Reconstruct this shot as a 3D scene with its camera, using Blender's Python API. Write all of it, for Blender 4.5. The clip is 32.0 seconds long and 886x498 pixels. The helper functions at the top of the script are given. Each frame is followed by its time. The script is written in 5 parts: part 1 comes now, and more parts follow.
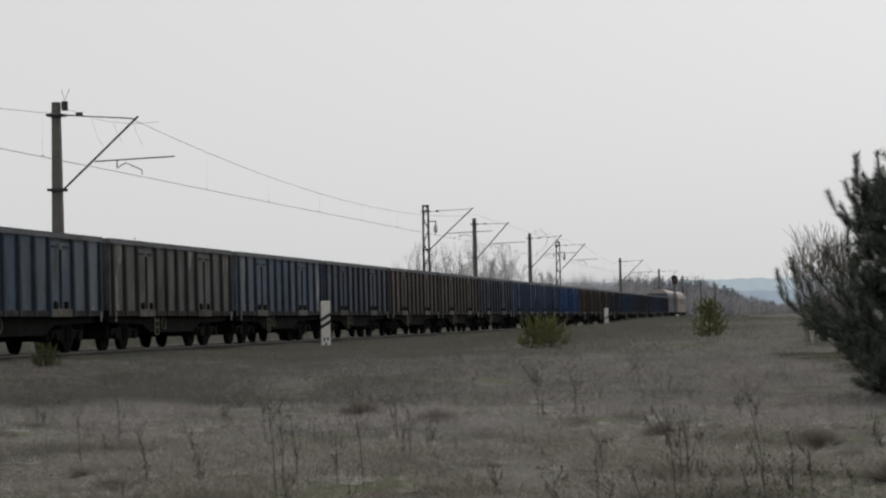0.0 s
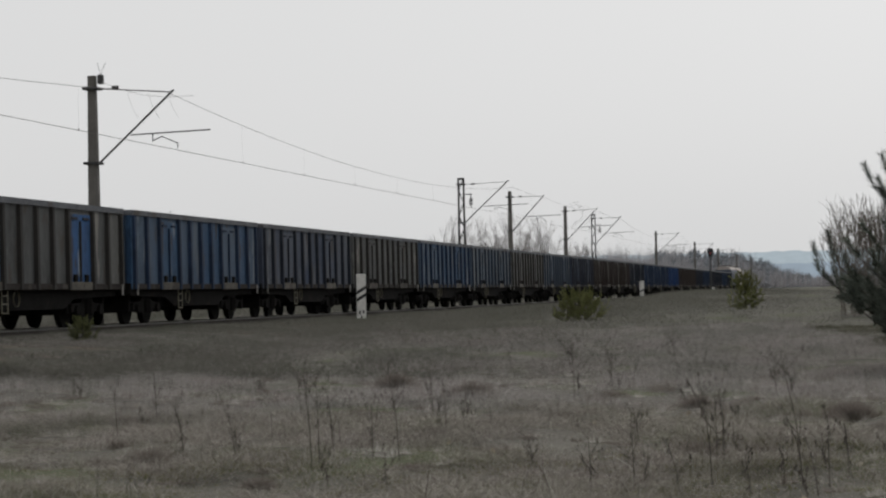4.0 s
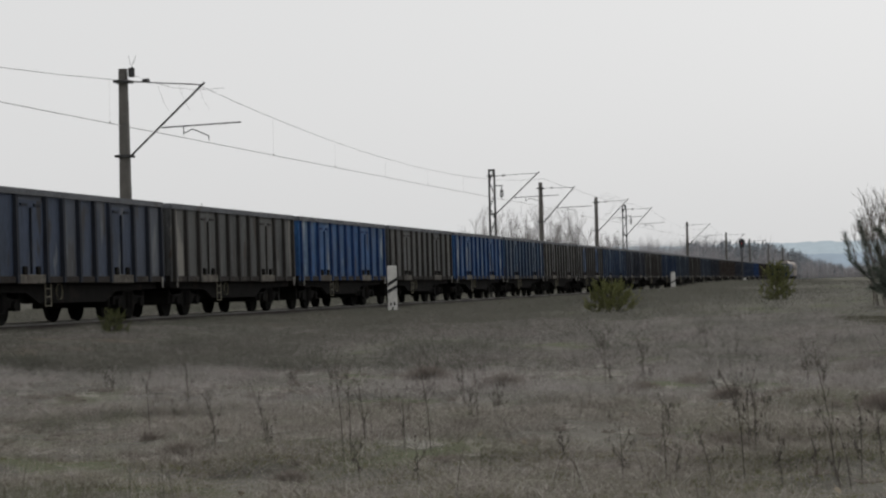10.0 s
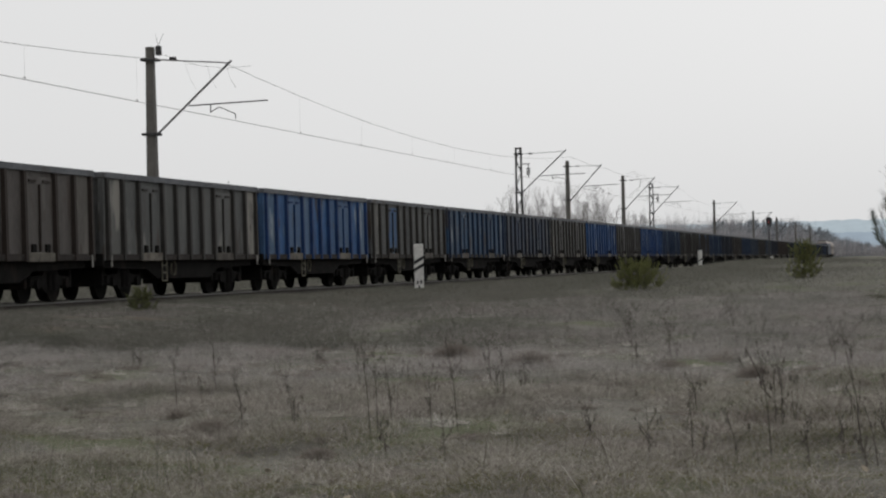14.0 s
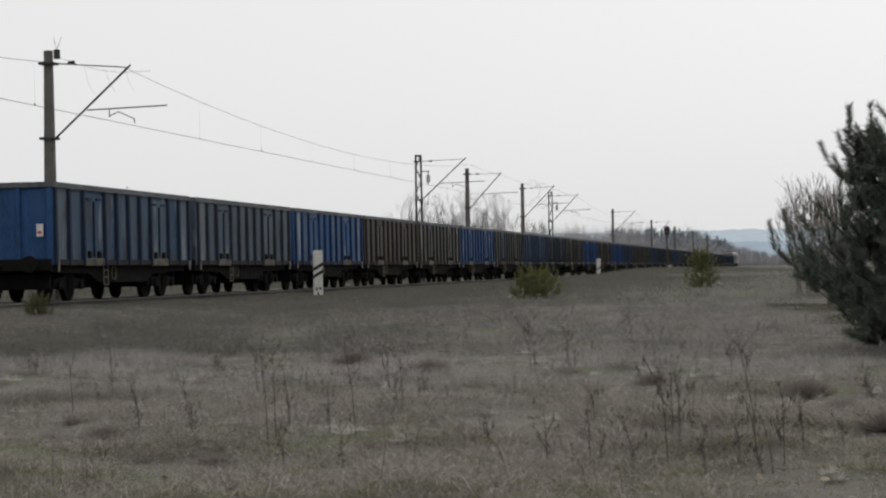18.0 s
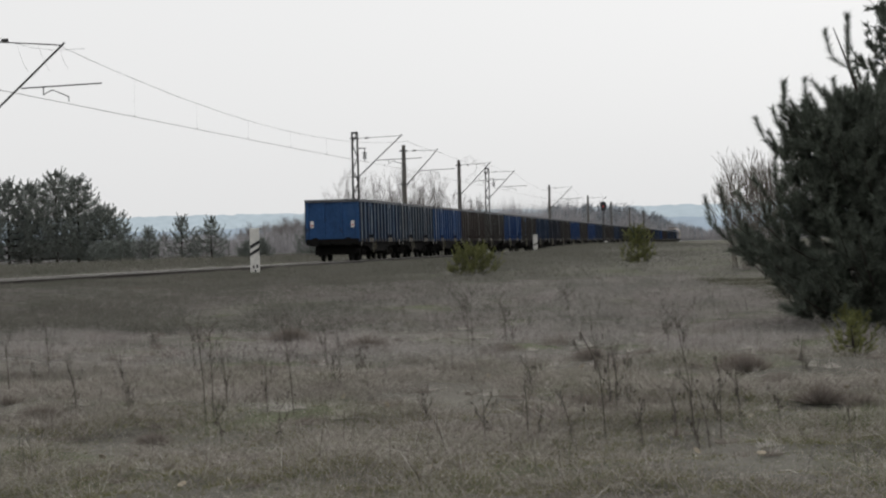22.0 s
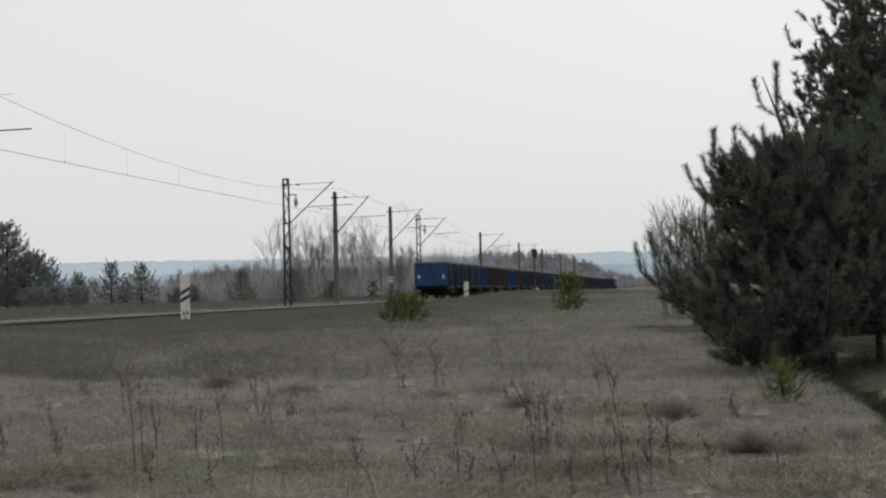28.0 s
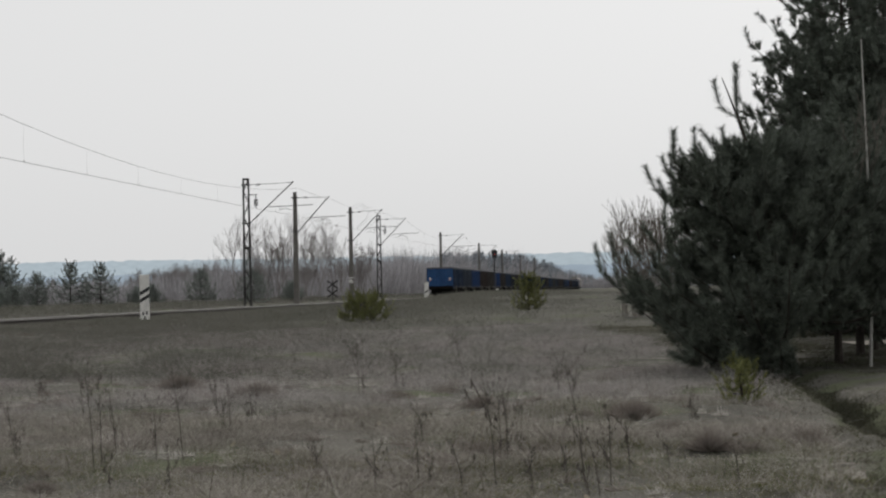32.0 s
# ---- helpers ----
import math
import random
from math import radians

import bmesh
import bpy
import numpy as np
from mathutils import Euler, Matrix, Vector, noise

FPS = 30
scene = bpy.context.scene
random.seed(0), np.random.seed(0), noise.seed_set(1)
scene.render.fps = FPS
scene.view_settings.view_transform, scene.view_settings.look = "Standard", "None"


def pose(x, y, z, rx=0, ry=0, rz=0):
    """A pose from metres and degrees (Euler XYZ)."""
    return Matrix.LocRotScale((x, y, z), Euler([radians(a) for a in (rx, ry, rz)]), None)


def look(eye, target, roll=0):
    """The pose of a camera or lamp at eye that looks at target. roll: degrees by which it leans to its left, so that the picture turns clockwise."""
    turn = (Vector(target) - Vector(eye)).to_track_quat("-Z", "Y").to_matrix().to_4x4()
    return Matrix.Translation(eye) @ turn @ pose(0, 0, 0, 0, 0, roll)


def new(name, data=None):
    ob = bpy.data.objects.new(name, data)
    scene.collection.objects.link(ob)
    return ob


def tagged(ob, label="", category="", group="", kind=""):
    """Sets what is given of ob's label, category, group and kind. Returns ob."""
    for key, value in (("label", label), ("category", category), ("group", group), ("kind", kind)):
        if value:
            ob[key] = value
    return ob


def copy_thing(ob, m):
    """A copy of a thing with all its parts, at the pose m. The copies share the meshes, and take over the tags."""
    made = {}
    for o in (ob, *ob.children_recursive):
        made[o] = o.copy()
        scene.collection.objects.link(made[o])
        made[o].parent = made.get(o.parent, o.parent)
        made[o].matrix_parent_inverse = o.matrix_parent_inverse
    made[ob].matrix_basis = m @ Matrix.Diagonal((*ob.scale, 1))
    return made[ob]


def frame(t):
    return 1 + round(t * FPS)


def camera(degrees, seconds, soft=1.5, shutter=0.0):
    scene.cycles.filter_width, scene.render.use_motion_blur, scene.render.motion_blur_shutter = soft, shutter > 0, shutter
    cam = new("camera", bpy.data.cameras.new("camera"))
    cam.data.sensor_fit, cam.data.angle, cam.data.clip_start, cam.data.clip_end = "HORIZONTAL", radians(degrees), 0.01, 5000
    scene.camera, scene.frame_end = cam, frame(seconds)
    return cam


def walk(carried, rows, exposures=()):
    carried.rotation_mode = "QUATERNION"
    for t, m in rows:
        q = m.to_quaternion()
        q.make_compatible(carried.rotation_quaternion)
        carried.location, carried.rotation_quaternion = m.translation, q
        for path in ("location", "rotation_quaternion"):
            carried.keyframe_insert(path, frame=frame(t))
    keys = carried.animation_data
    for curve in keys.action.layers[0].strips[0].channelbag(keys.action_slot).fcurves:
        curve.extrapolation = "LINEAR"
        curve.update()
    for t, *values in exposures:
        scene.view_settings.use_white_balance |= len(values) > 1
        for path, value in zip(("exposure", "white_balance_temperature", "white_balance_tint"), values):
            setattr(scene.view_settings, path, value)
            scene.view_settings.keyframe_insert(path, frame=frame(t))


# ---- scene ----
cam = camera(22.73, 32.0, soft=2.2)
# seconds, yaw, pitch, lean: a hand-held camera that turns on the spot
PATH = [
    (0, 0.001, 1.862, 1.221), (0.5, -0.034, 1.744, 1.125), (1, 0.533, 1.864, 1.172), (1.5, 0.590, 1.537, 1.188),
    (2, 0.746, 1.383, 1.248), (2.5, 0.890, 1.004, 1.184), (4.5, 0.924, 1.210, 1.252), (5, 1.042, 0.951, 1.080),
    (5.5, 1.311, 1.260, 1.213), (6, 1.506, 1.273, 1.087), (6.5, 1.408, 0.903, 1.207), (7, 1.278, 1.080, 1.451),
    (7.5, 1.322, 1.109, 1.387), (8, 1.622, 1.091, 1.349), (8.5, 1.839, 1.038, 1.480), (9, 1.876, 0.982, 1.407),
    (9.5, 1.698, 0.919, 1.317), (10, 1.729, 0.979, 1.415), (10.5, 1.695, 0.584, 1.826), (11, 1.710, 0.755, 1.746),
    (11.5, 2.108, 0.717, 1.565), (12, 1.983, 0.754, 1.605), (12.5, 2.282, 0.491, 1.742), (13, 2.557, 0.510, 1.617),
    (13.5, 2.587, 0.543, 1.549), (14, 2.420, 0.429, 1.372), (14.5, 1.641, 0.491, 1.234), (16.5, 0.350, 0.593, 1.054),
    (17, -0.158, 0.524, 1.036), (17.5, -0.056, 0.584, 1.066), (18, -0.198, 0.559, 1.040), (18.5, -0.396, 0.368, 0.968),
    (19, -0.727, -0.039, 1.226), (19.5, -1.006, -0.090, 1.170), (20, -1.210, 0.137, 1.185), (20.5, -1.409, 0.007, 1.436),
    (21, -1.680, -0.055, 1.383), (21.5, -1.866, -0.038, 1.371), (22, -1.833, -0.080, 1.393), (22.5, -2.112, 0.204, 1.315),
    (23, -2.108, 0.163, 1.650), (23.5, -2.292, 0.184, 1.595), (24, -2.438, -0.037, 1.472), (24.5, -2.841, 0.155, 1.531),
    (25, -2.837, 0.417, 1.326), (25.5, -2.872, 0.689, 1.126), (27.5, -3.371, 1.132, 1.150), (28, -3.625, 1.095, 1.301),
    (28.5, -3.818, 1.187, 1.295), (29, -4.085, 0.983, 1.142), (29.5, -4.537, 0.899, 1.163), (30, -4.722, 1.101, 1.253),
    (30.5, -4.677, 1.062, 1.213), (31, -4.456, 1.018, 1.228), (31.5, -4.637, 0.952, 1.078), (32, -4.663, 1.083, 1.222),
]
EYE = 1.6
walk(cam, [(t, pose(0, 0, EYE, 90 + p, r, y)) for t, y, p, r in PATH], exposures=[(0, 0.07), (6, 0.09), (13, 0.16), (19, 0.29), (25, 0.31), (28, 0.2), (32, 0.16)])

# ---- world and light: overcast sky, weak wide sun ----
world = bpy.data.worlds.new("overcast_sky")
scene.world = world
world.use_nodes = True
wn = world.node_tree
wn.nodes.clear()
sky = wn.nodes.new("ShaderNodeTexSky")
sky.sky_type, sky.sun_disc = "NISHITA", False
sky.sun_elevation, sky.sun_rotation = radians(40), radians(30)
sky.dust_density, sky.air_density = 6.0, 1.0
grey = wn.nodes.new("ShaderNodeHueSaturation")
grey.inputs["Saturation"].default_value = 0.12
mixs = wn.nodes.new("ShaderNodeMix")
mixs.data_type = "RGBA"
mixs.inputs["Factor"].default_value = 0.86
mixs.inputs["B"].default_value = (7.25, 7.27, 7.3, 1)
bg = wn.nodes.new("ShaderNodeBackground")
bg.inputs["Strength"].default_value = 0.096
wo = wn.nodes.new("ShaderNodeOutputWorld")
wn.links.new(sky.outputs[0], grey.inputs["Color"])
wn.links.new(grey.outputs[0], mixs.inputs["A"])
wn.links.new(mixs.outputs["Result"], bg.inputs["Color"])
wn.links.new(bg.outputs[0], wo.inputs[0])
sun_data = bpy.data.lights.new("sun", "SUN")
sun_data.energy, sun_data.angle, sun_data.color = 1.6, radians(14), (1.0, 0.96, 0.9)
sun = new("sun", sun_data)
sun.matrix_world = look((8, 70, 60), (0, 0, 0))

# ---- plan: the track runs along s, at az degrees to the right of +y; l is metres beyond its centre line ----
AZ = radians(9.66)
UX, UY = math.sin(AZ), math.cos(AZ)
NX, NY = -math.cos(AZ), math.sin(AZ)
DC = 21.46
ZR = 0.93


def tr(s, l, z=0.0):
    return Vector((UX * s + NX * (DC + l), UY * s + NY * (DC + l), z))


def track_pose(s, l=0.0, z=0.0, turn=0.0):
    p = tr(s, l, z)
    return pose(p.x, p.y, p.z, 0, 0, -math.degrees(AZ) + turn)


def sl(x, y):
    return x * UX + y * UY, x * NX + y * NY - DC


def smooth(a, b, v):
    k = min(1.0, max(0.0, (v - a) / (b - a)))
    return k * k * (3 - 2 * k)


def ground_z(x, y):
    d = math.hypot(x, y)
    z = 0.98 * (1 - math.exp(-max(0.0, d - 18) / 50))
    z += 0.10 * (noise.noise((x * 0.09, y * 0.09, 3.1))) + 0.13 * noise.noise((x * 0.5, y * 0.4, 7.7)) * max(0.15, 1 - d / 90)
    if d < 60:
        z += (0.1 * noise.noise((x * 1.3, y * 1.0, 1.7)) + 0.07 * noise.noise((x * 3.1, y * 2.2, 4.1))) * (1 - d / 60)
    s, l = sl(x, y)
    z += 0.3 * smooth(130, 172, s) * smooth(-30, -9, l) * smooth(-2.5, -6, l)
    if 0 <= l < 7 or -0.98 < l < 0:
        bed = min(z, ZR - 0.5)
        k = smooth(3.0, 5.5, abs(l))
        z = bed * (1 - k) + z * k
    elif -8.5 < l < 0:
        # grown-over shoulder almost as high as the rails
        k = smooth(3.4, 8.5, -l)
        z = (ZR - 0.18 + 0.05 * noise.noise((x * 0.3, y * 0.3, 6.0))) * (1 - k) + z * k
    if 20 < d < 36 and x > 4:
        # old rut that runs past the foot of the pine
        z -= 0.17 * math.exp(-((x - rut_x(y)) / 0.3) ** 2) * smooth(36, 33, d) * smooth(20, 23, d)
    return z


def rut_x(y):
    return 7.95 - (33.5 - y) * 0.14


# ---- materials ----
def mat(name, base, rough=0.8, metal=0.0, vary=0.25, scale=8.0, fine=60.0, bump=0.25, second=None, patch=0.0, random_vary=0.0, island=0.0, spec=0.35, stretch=(1, 1, 1), spots=(), fade=0.0):
    """A surface with grain and stains at two scales; second: another colour that shows in worn patches."""
    m = bpy.data.materials.new(name)
    m.use_nodes = True
    nt = m.node_tree
    nodes, links = nt.nodes, nt.links
    p = nodes["Principled BSDF"]
    p.inputs["Roughness"].default_value = rough
    p.inputs["Metallic"].default_value = metal
    p.inputs["Specular IOR Level"].default_value = spec
    co = nodes.new("ShaderNodeTexCoord")
    mp = nodes.new("ShaderNodeMapping")
    mp.inputs["Scale"].default_value = stretch
    links.new(co.outputs["Object"], mp.inputs["Vector"])
    info = nodes.new("ShaderNodeObjectInfo")
    shift = nodes.new("ShaderNodeMath")
    shift.operation = "MULTIPLY"
    shift.inputs[1].default_value = 37.0
    links.new(info.outputs["Random"], shift.inputs[0])
    def tex(sc, detail):
        n = nodes.new("ShaderNodeTexNoise")
        n.noise_dimensions = "4D"
        n.inputs["Scale"].default_value = sc
        n.inputs["Detail"].default_value = detail
        links.new(mp.outputs[0], n.inputs["Vector"])
        links.new(shift.outputs[0], n.inputs["W"])
        return n
    big, small = tex(scale, 4.0), tex(fine, 3.0)
    colour = None
    c1 = (*base, 1)
    ramp = nodes.new("ShaderNodeMix")
    ramp.data_type = "RGBA"
    ramp.inputs["A"].default_value = (*[v * (1 - vary) for v in base], 1)
    ramp.inputs["B"].default_value = (*[min(1, v * (1 + vary)) for v in base], 1)
    add = nodes.new("ShaderNodeMath")
    add.operation = "ADD"
    links.new(big.outputs["Fac"], add.inputs[0])
    links.new(small.outputs["Fac"], add.inputs[1])
    half = nodes.new("ShaderNodeMapRange")
    half.inputs["From Min"].default_value, half.inputs["From Max"].default_value = 0.7, 1.3
    links.new(add.outputs[0], half.inputs["Value"])
    links.new(half.outputs[0], ramp.inputs["Factor"])
    colour = ramp.outputs["Result"]
    if second:
        pn = tex(scale * 0.6, 6.0)
        mr = nodes.new("ShaderNodeMapRange")
        mr.inputs["From Min"].default_value, mr.inputs["From Max"].default_value = 0.62 - patch, 0.70 - patch
        links.new(pn.outputs["Fac"], mr.inputs["Value"])
        mx = nodes.new("ShaderNodeMix")
        mx.data_type = "RGBA"
        mx.inputs["B"].default_value = (*second, 1)
        links.new(mr.outputs[0], mx.inputs["Factor"])
        links.new(colour, mx.inputs["A"])
        colour = mx.outputs["Result"]
    for tint, sc, level in spots:
        sn = tex(sc, 5.0)
        mr = nodes.new("ShaderNodeMapRange")
        mr.inputs["From Min"].default_value, mr.inputs["From Max"].default_value = level, level + 0.05
        mr.inputs["To Max"].default_value = 0.85
        links.new(sn.outputs["Fac"], mr.inputs["Value"])
        mx = nodes.new("ShaderNodeMix")
        mx.data_type = "RGBA"
        mx.inputs["B"].default_value = (*tint, 1)
        links.new(mr.outputs[0], mx.inputs["Factor"])
        links.new(colour, mx.inputs["A"])
        colour = mx.outputs["Result"]
    if fade:
        # some pieces have bleached further than others
        fr = nodes.new("ShaderNodeMapRange")
        fr.inputs["From Min"].default_value, fr.inputs["To Max"].default_value = 0.25, fade
        links.new(info.outputs["Random"], fr.inputs["Value"])
        mx = nodes.new("ShaderNodeMix")
        mx.data_type = "RGBA"
        mx.inputs["B"].default_value = (*second, 1)
        links.new(fr.outputs[0], mx.inputs["Factor"])
        links.new(colour, mx.inputs["A"])
        colour = mx.outputs["Result"]
    for amount, src in ((random_vary, info.outputs["Random"]), (island, None)):
        if amount:
            if src is None:
                src = nodes.new("ShaderNodeNewGeometry").outputs["Random Per Island"]
            v = nodes.new("ShaderNodeMapRange")
            v.inputs["To Min"].default_value, v.inputs["To Max"].default_value = 1 - amount, 1 + amount
            links.new(src, v.inputs["Value"])
            mul = nodes.new("ShaderNodeMix")
            mul.data_type, mul.blend_type = "RGBA", "MULTIPLY"
            mul.inputs["Factor"].default_value = 1
            links.new(colour, mul.inputs["A"])
            links.new(v.outputs[0], mul.inputs["B"])
            colour = mul.outputs["Result"]
    links.new(colour, p.inputs["Base Color"])
    if bump:
        b = nodes.new("ShaderNodeBump")
        b.inputs["Strength"].default_value = bump
        b.inputs["Distance"].default_value = 0.02
        links.new(small.outputs["Fac"], b.inputs["Height"])
        links.new(b.outputs[0], p.inputs["Normal"])
    return m


M = {
    "soil": mat("dry_meadow_soil", (0.098, 0.094, 0.083), 0.95, vary=0.45, scale=1.1, fine=32, bump=0.9, second=(0.085, 0.092, 0.06), patch=0.1, spec=0.03),
    "bank": mat("dark_cindery_bank_soil", (0.058, 0.056, 0.048), 0.95, vary=0.5, scale=0.8, fine=14, bump=0.9, second=(0.075, 0.062, 0.05), patch=0.06, spec=0.03),
    "ballast": mat("ballast_stone", (0.06, 0.055, 0.05), 0.9, vary=0.5, scale=3, fine=22, bump=0.8, island=0.75, spec=0.05),
    # rusty web, painted darker for the shade below the rail head
    "rail": mat("rusty_shade_dark_rail", (0.035, 0.029, 0.025), 0.85, 0.0, vary=0.3, scale=2, fine=40),
    # worn head, painted paler for the sky it would mirror
    "railtop": mat("worn_sky_pale_rail_head", (0.2, 0.192, 0.18), 0.6, 0.2, vary=0.2, scale=2, fine=60),
    "concrete": mat("weathered_concrete", (0.125, 0.118, 0.108), 0.9, vary=0.3, scale=2.5, fine=40, bump=0.3),
    "sleeper": mat("stained_concrete_sleeper", (0.06, 0.054, 0.048), 0.9, vary=0.35, scale=3, fine=40, random_vary=0.2, spec=0.08),
    "white": mat("chipped_white_paint", (0.62, 0.61, 0.58), 0.8, vary=0.2, scale=6, fine=50, second=(0.2, 0.19, 0.17), patch=0.03, spots=[((0.1, 0.095, 0.085), 14, 0.66)]),
    "black": mat("black_paint", (0.025, 0.025, 0.027), 0.7, vary=0.3),
    "steel": mat("dark_galvanised_steel", (0.045, 0.045, 0.046), 0.7, 0.0, vary=0.3, scale=5),
    "lattice": mat("dark_painted_lattice_steel", (0.035, 0.034, 0.033), 0.8, 0.0, vary=0.3, scale=5),
    "wire": mat("dull_copper_wire", (0.06, 0.056, 0.053), 0.7, 0.0, vary=0.2),
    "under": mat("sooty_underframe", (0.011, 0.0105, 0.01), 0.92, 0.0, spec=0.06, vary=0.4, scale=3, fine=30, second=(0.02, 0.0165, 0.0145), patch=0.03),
    "bark": mat("pine_bark", (0.045, 0.037, 0.032), 0.95, vary=0.4, scale=6, fine=30, bump=0.6),
    "barebark": mat("grey_bare_bark", (0.13, 0.115, 0.1), 0.95, vary=0.3, scale=5, fine=30),
}


# ---- mesh helpers ----
def part(name, bm, material, parent=None, label="", m=None):
    me = bpy.data.meshes.new(name)
    if hasattr(bm, "to_mesh"):
        bm.to_mesh(me)
        bm.free()
    else:
        v, f = bm
        me.from_pydata(v, [], f)
    for one in material if isinstance(material, (list, tuple)) else (material,):
        me.materials.append(one)
    ob = new(name, me)
    if parent:
        ob.parent = parent
    if m is not None:
        ob.matrix_basis = m
    if label:
        tagged(ob, label)
    return ob


def reuse(ob, parent, m):
    """Another object on the same mesh."""
    o = ob.copy()
    scene.collection.objects.link(o)
    o.parent = parent
    o.matrix_basis = m
    return o


def thing(name, label, category, group="", m=None):
    e = new(name)
    e.empty_display_size = 0.3
    if m is not None:
        e.matrix_basis = m
    return tagged(e, label, category, group)


def box(bm, x0, x1, y0, y1, z0, z1, bevel=0.0):
    g = bmesh.ops.create_cube(bm, size=1, matrix=Matrix.Translation(((x0 + x1) / 2, (y0 + y1) / 2, (z0 + z1) / 2)) @ Matrix.Diagonal((x1 - x0, y1 - y0, z1 - z0, 1)))
    if bevel:
        es = list({e for v in g["verts"] for e in v.link_edges})
        bmesh.ops.bevel(bm, geom=es, offset=bevel, segments=1, affect="EDGES")
    return g


def rod(bm, a, b, r0, r1=None, n=6):
    """A tapered bar from a to b."""
    a, b = Vector(a), Vector(b)
    r1 = r0 if r1 is None else r1
    d = b - a
    q = d.to_track_quat("Z", "Y").to_matrix().to_4x4()
    bmesh.ops.create_cone(bm, cap_ends=True, segments=n, radius1=r0, radius2=r1, depth=d.length, matrix=Matrix.Translation((a + b) / 2) @ q)


def tube(points, radii, n=5):
    """One unbroken bar through the points, as vertices and faces."""
    vs, fs = [], []
    pts = [Vector(p) for p in points]
    for i, p in enumerate(pts):
        d = (pts[min(i + 1, len(pts) - 1)] - pts[max(i - 1, 0)]).normalized()
        a = d.orthogonal().normalized()
        if abs(d.z) < 0.95:
            a = d.cross(Vector((0, 0, 1))).normalized()
        b = d.cross(a)
        r = radii[i] if isinstance(radii, (list, tuple)) else radii
        vs += [tuple(p + (a * math.cos(2 * math.pi * k / n) + b * math.sin(2 * math.pi * k / n)) * r) for k in range(n)]
        if i:
            o = (i - 1) * n
            fs += [(o + k, o + (k + 1) % n, o + n + (k + 1) % n, o + n + k) for k in range(n)]
    fs += [tuple(range(n))[::-1], tuple(range(len(vs) - n, len(vs)))]
    return vs, fs


def tri_mesh(name, verts, tris, material, parent=None, label="", m=None):
    """A mesh of many triangles from arrays."""
    me = bpy.data.meshes.new(name)
    verts, tris = np.asarray(verts, np.float32), np.asarray(tris, np.int32)
    me.vertices.add(len(verts))
    me.vertices.foreach_set("co", verts.ravel())
    me.loops.add(len(tris) * 3)
    me.loops.foreach_set("vertex_index", tris.ravel())
    me.polygons.add(len(tris))
    me.polygons.foreach_set("loop_start", np.arange(0, len(tris) * 3, 3, dtype=np.int32))
    me.update(calc_edges=True)
    me.materials.append(material)
    ob = new(name, me)
    if parent:
        ob.parent = parent
    if m is not None:
        ob.matrix_basis = m
    return tagged(ob, label)


def disc(bm, centre, axis, r, w, n=20):
    c, a = Vector(centre), Vector(axis).normalized() * w / 2
    rod(bm, c - a, c + a, r, r, n)


def prism(bm, outline, y0, y1):
    """An outline in x and z, drawn out along y."""
    v0 = [bm.verts.new((x, y0, z)) for x, z in outline]
    v1 = [bm.verts.new((x, y1, z)) for x, z in outline]
    n = len(outline)
    for i in range(n):
        bm.faces.new((v0[i], v0[(i + 1) % n], v1[(i + 1) % n], v1[i]))
    bm.faces.new(v0[::-1])
    bm.faces.new(v1)


# ---- ground ----
def build_ground():
    radii = [0.0, 1.5, 4.0]
    r = 6.0
    while r < 12:
        radii.append(r)
        r *= 1.03
    while r < 45:
        radii.append(r)
        r += 0.17 + max(0, r - 28) * 0.02
    while r < 320:
        radii.append(r)
        r *= 1.03
    while r < 4800:
        radii.append(r)
        r *= 1.2
    front = [-34 + 68 * i / 200 for i in range(201)]
    back = [34 + (292) * i / 40 for i in range(1, 40)]
    angles = [radians(a) for a in front + back]
    vs, fs = [], []
    n = len(angles)
    for r in radii:
        for a in angles:
            x, y = r * math.sin(a), r * math.cos(a)
            vs.append((x, y, ground_z(x, y)))
    for i in range(len(radii) - 1):
        for j in range(n):
            k = (j + 1) % n
            fs.append((i * n + j, (i + 1) * n + j, (i + 1) * n + k, i * n + k))
    me = bpy.data.meshes.new("ground")
    me.from_pydata(vs, [], fs)
    me.materials.append(M["soil"])
    me.polygons.foreach_set("use_smooth", [True] * len(fs))
    ob = new("ground", me)
    me.update()
    return tagged(ob, "dry winter meadow soil under withered grass", "ground", kind="structure")


build_ground()


# ---- railway track ----
def rail_outline(x, z):
    return [(x - 0.07, z - 0.16), (x + 0.07, z - 0.16), (x + 0.07, z - 0.145), (x + 0.012, z - 0.13), (x + 0.012, z - 0.045), (x + 0.036, z - 0.03), (x + 0.036, z - 0.004),
            (x + 0.03, z), (x - 0.03, z), (x - 0.036, z - 0.004), (x - 0.036, z - 0.03), (x - 0.012, z - 0.045), (x - 0.012, z - 0.13), (x - 0.07, z - 0.145)]


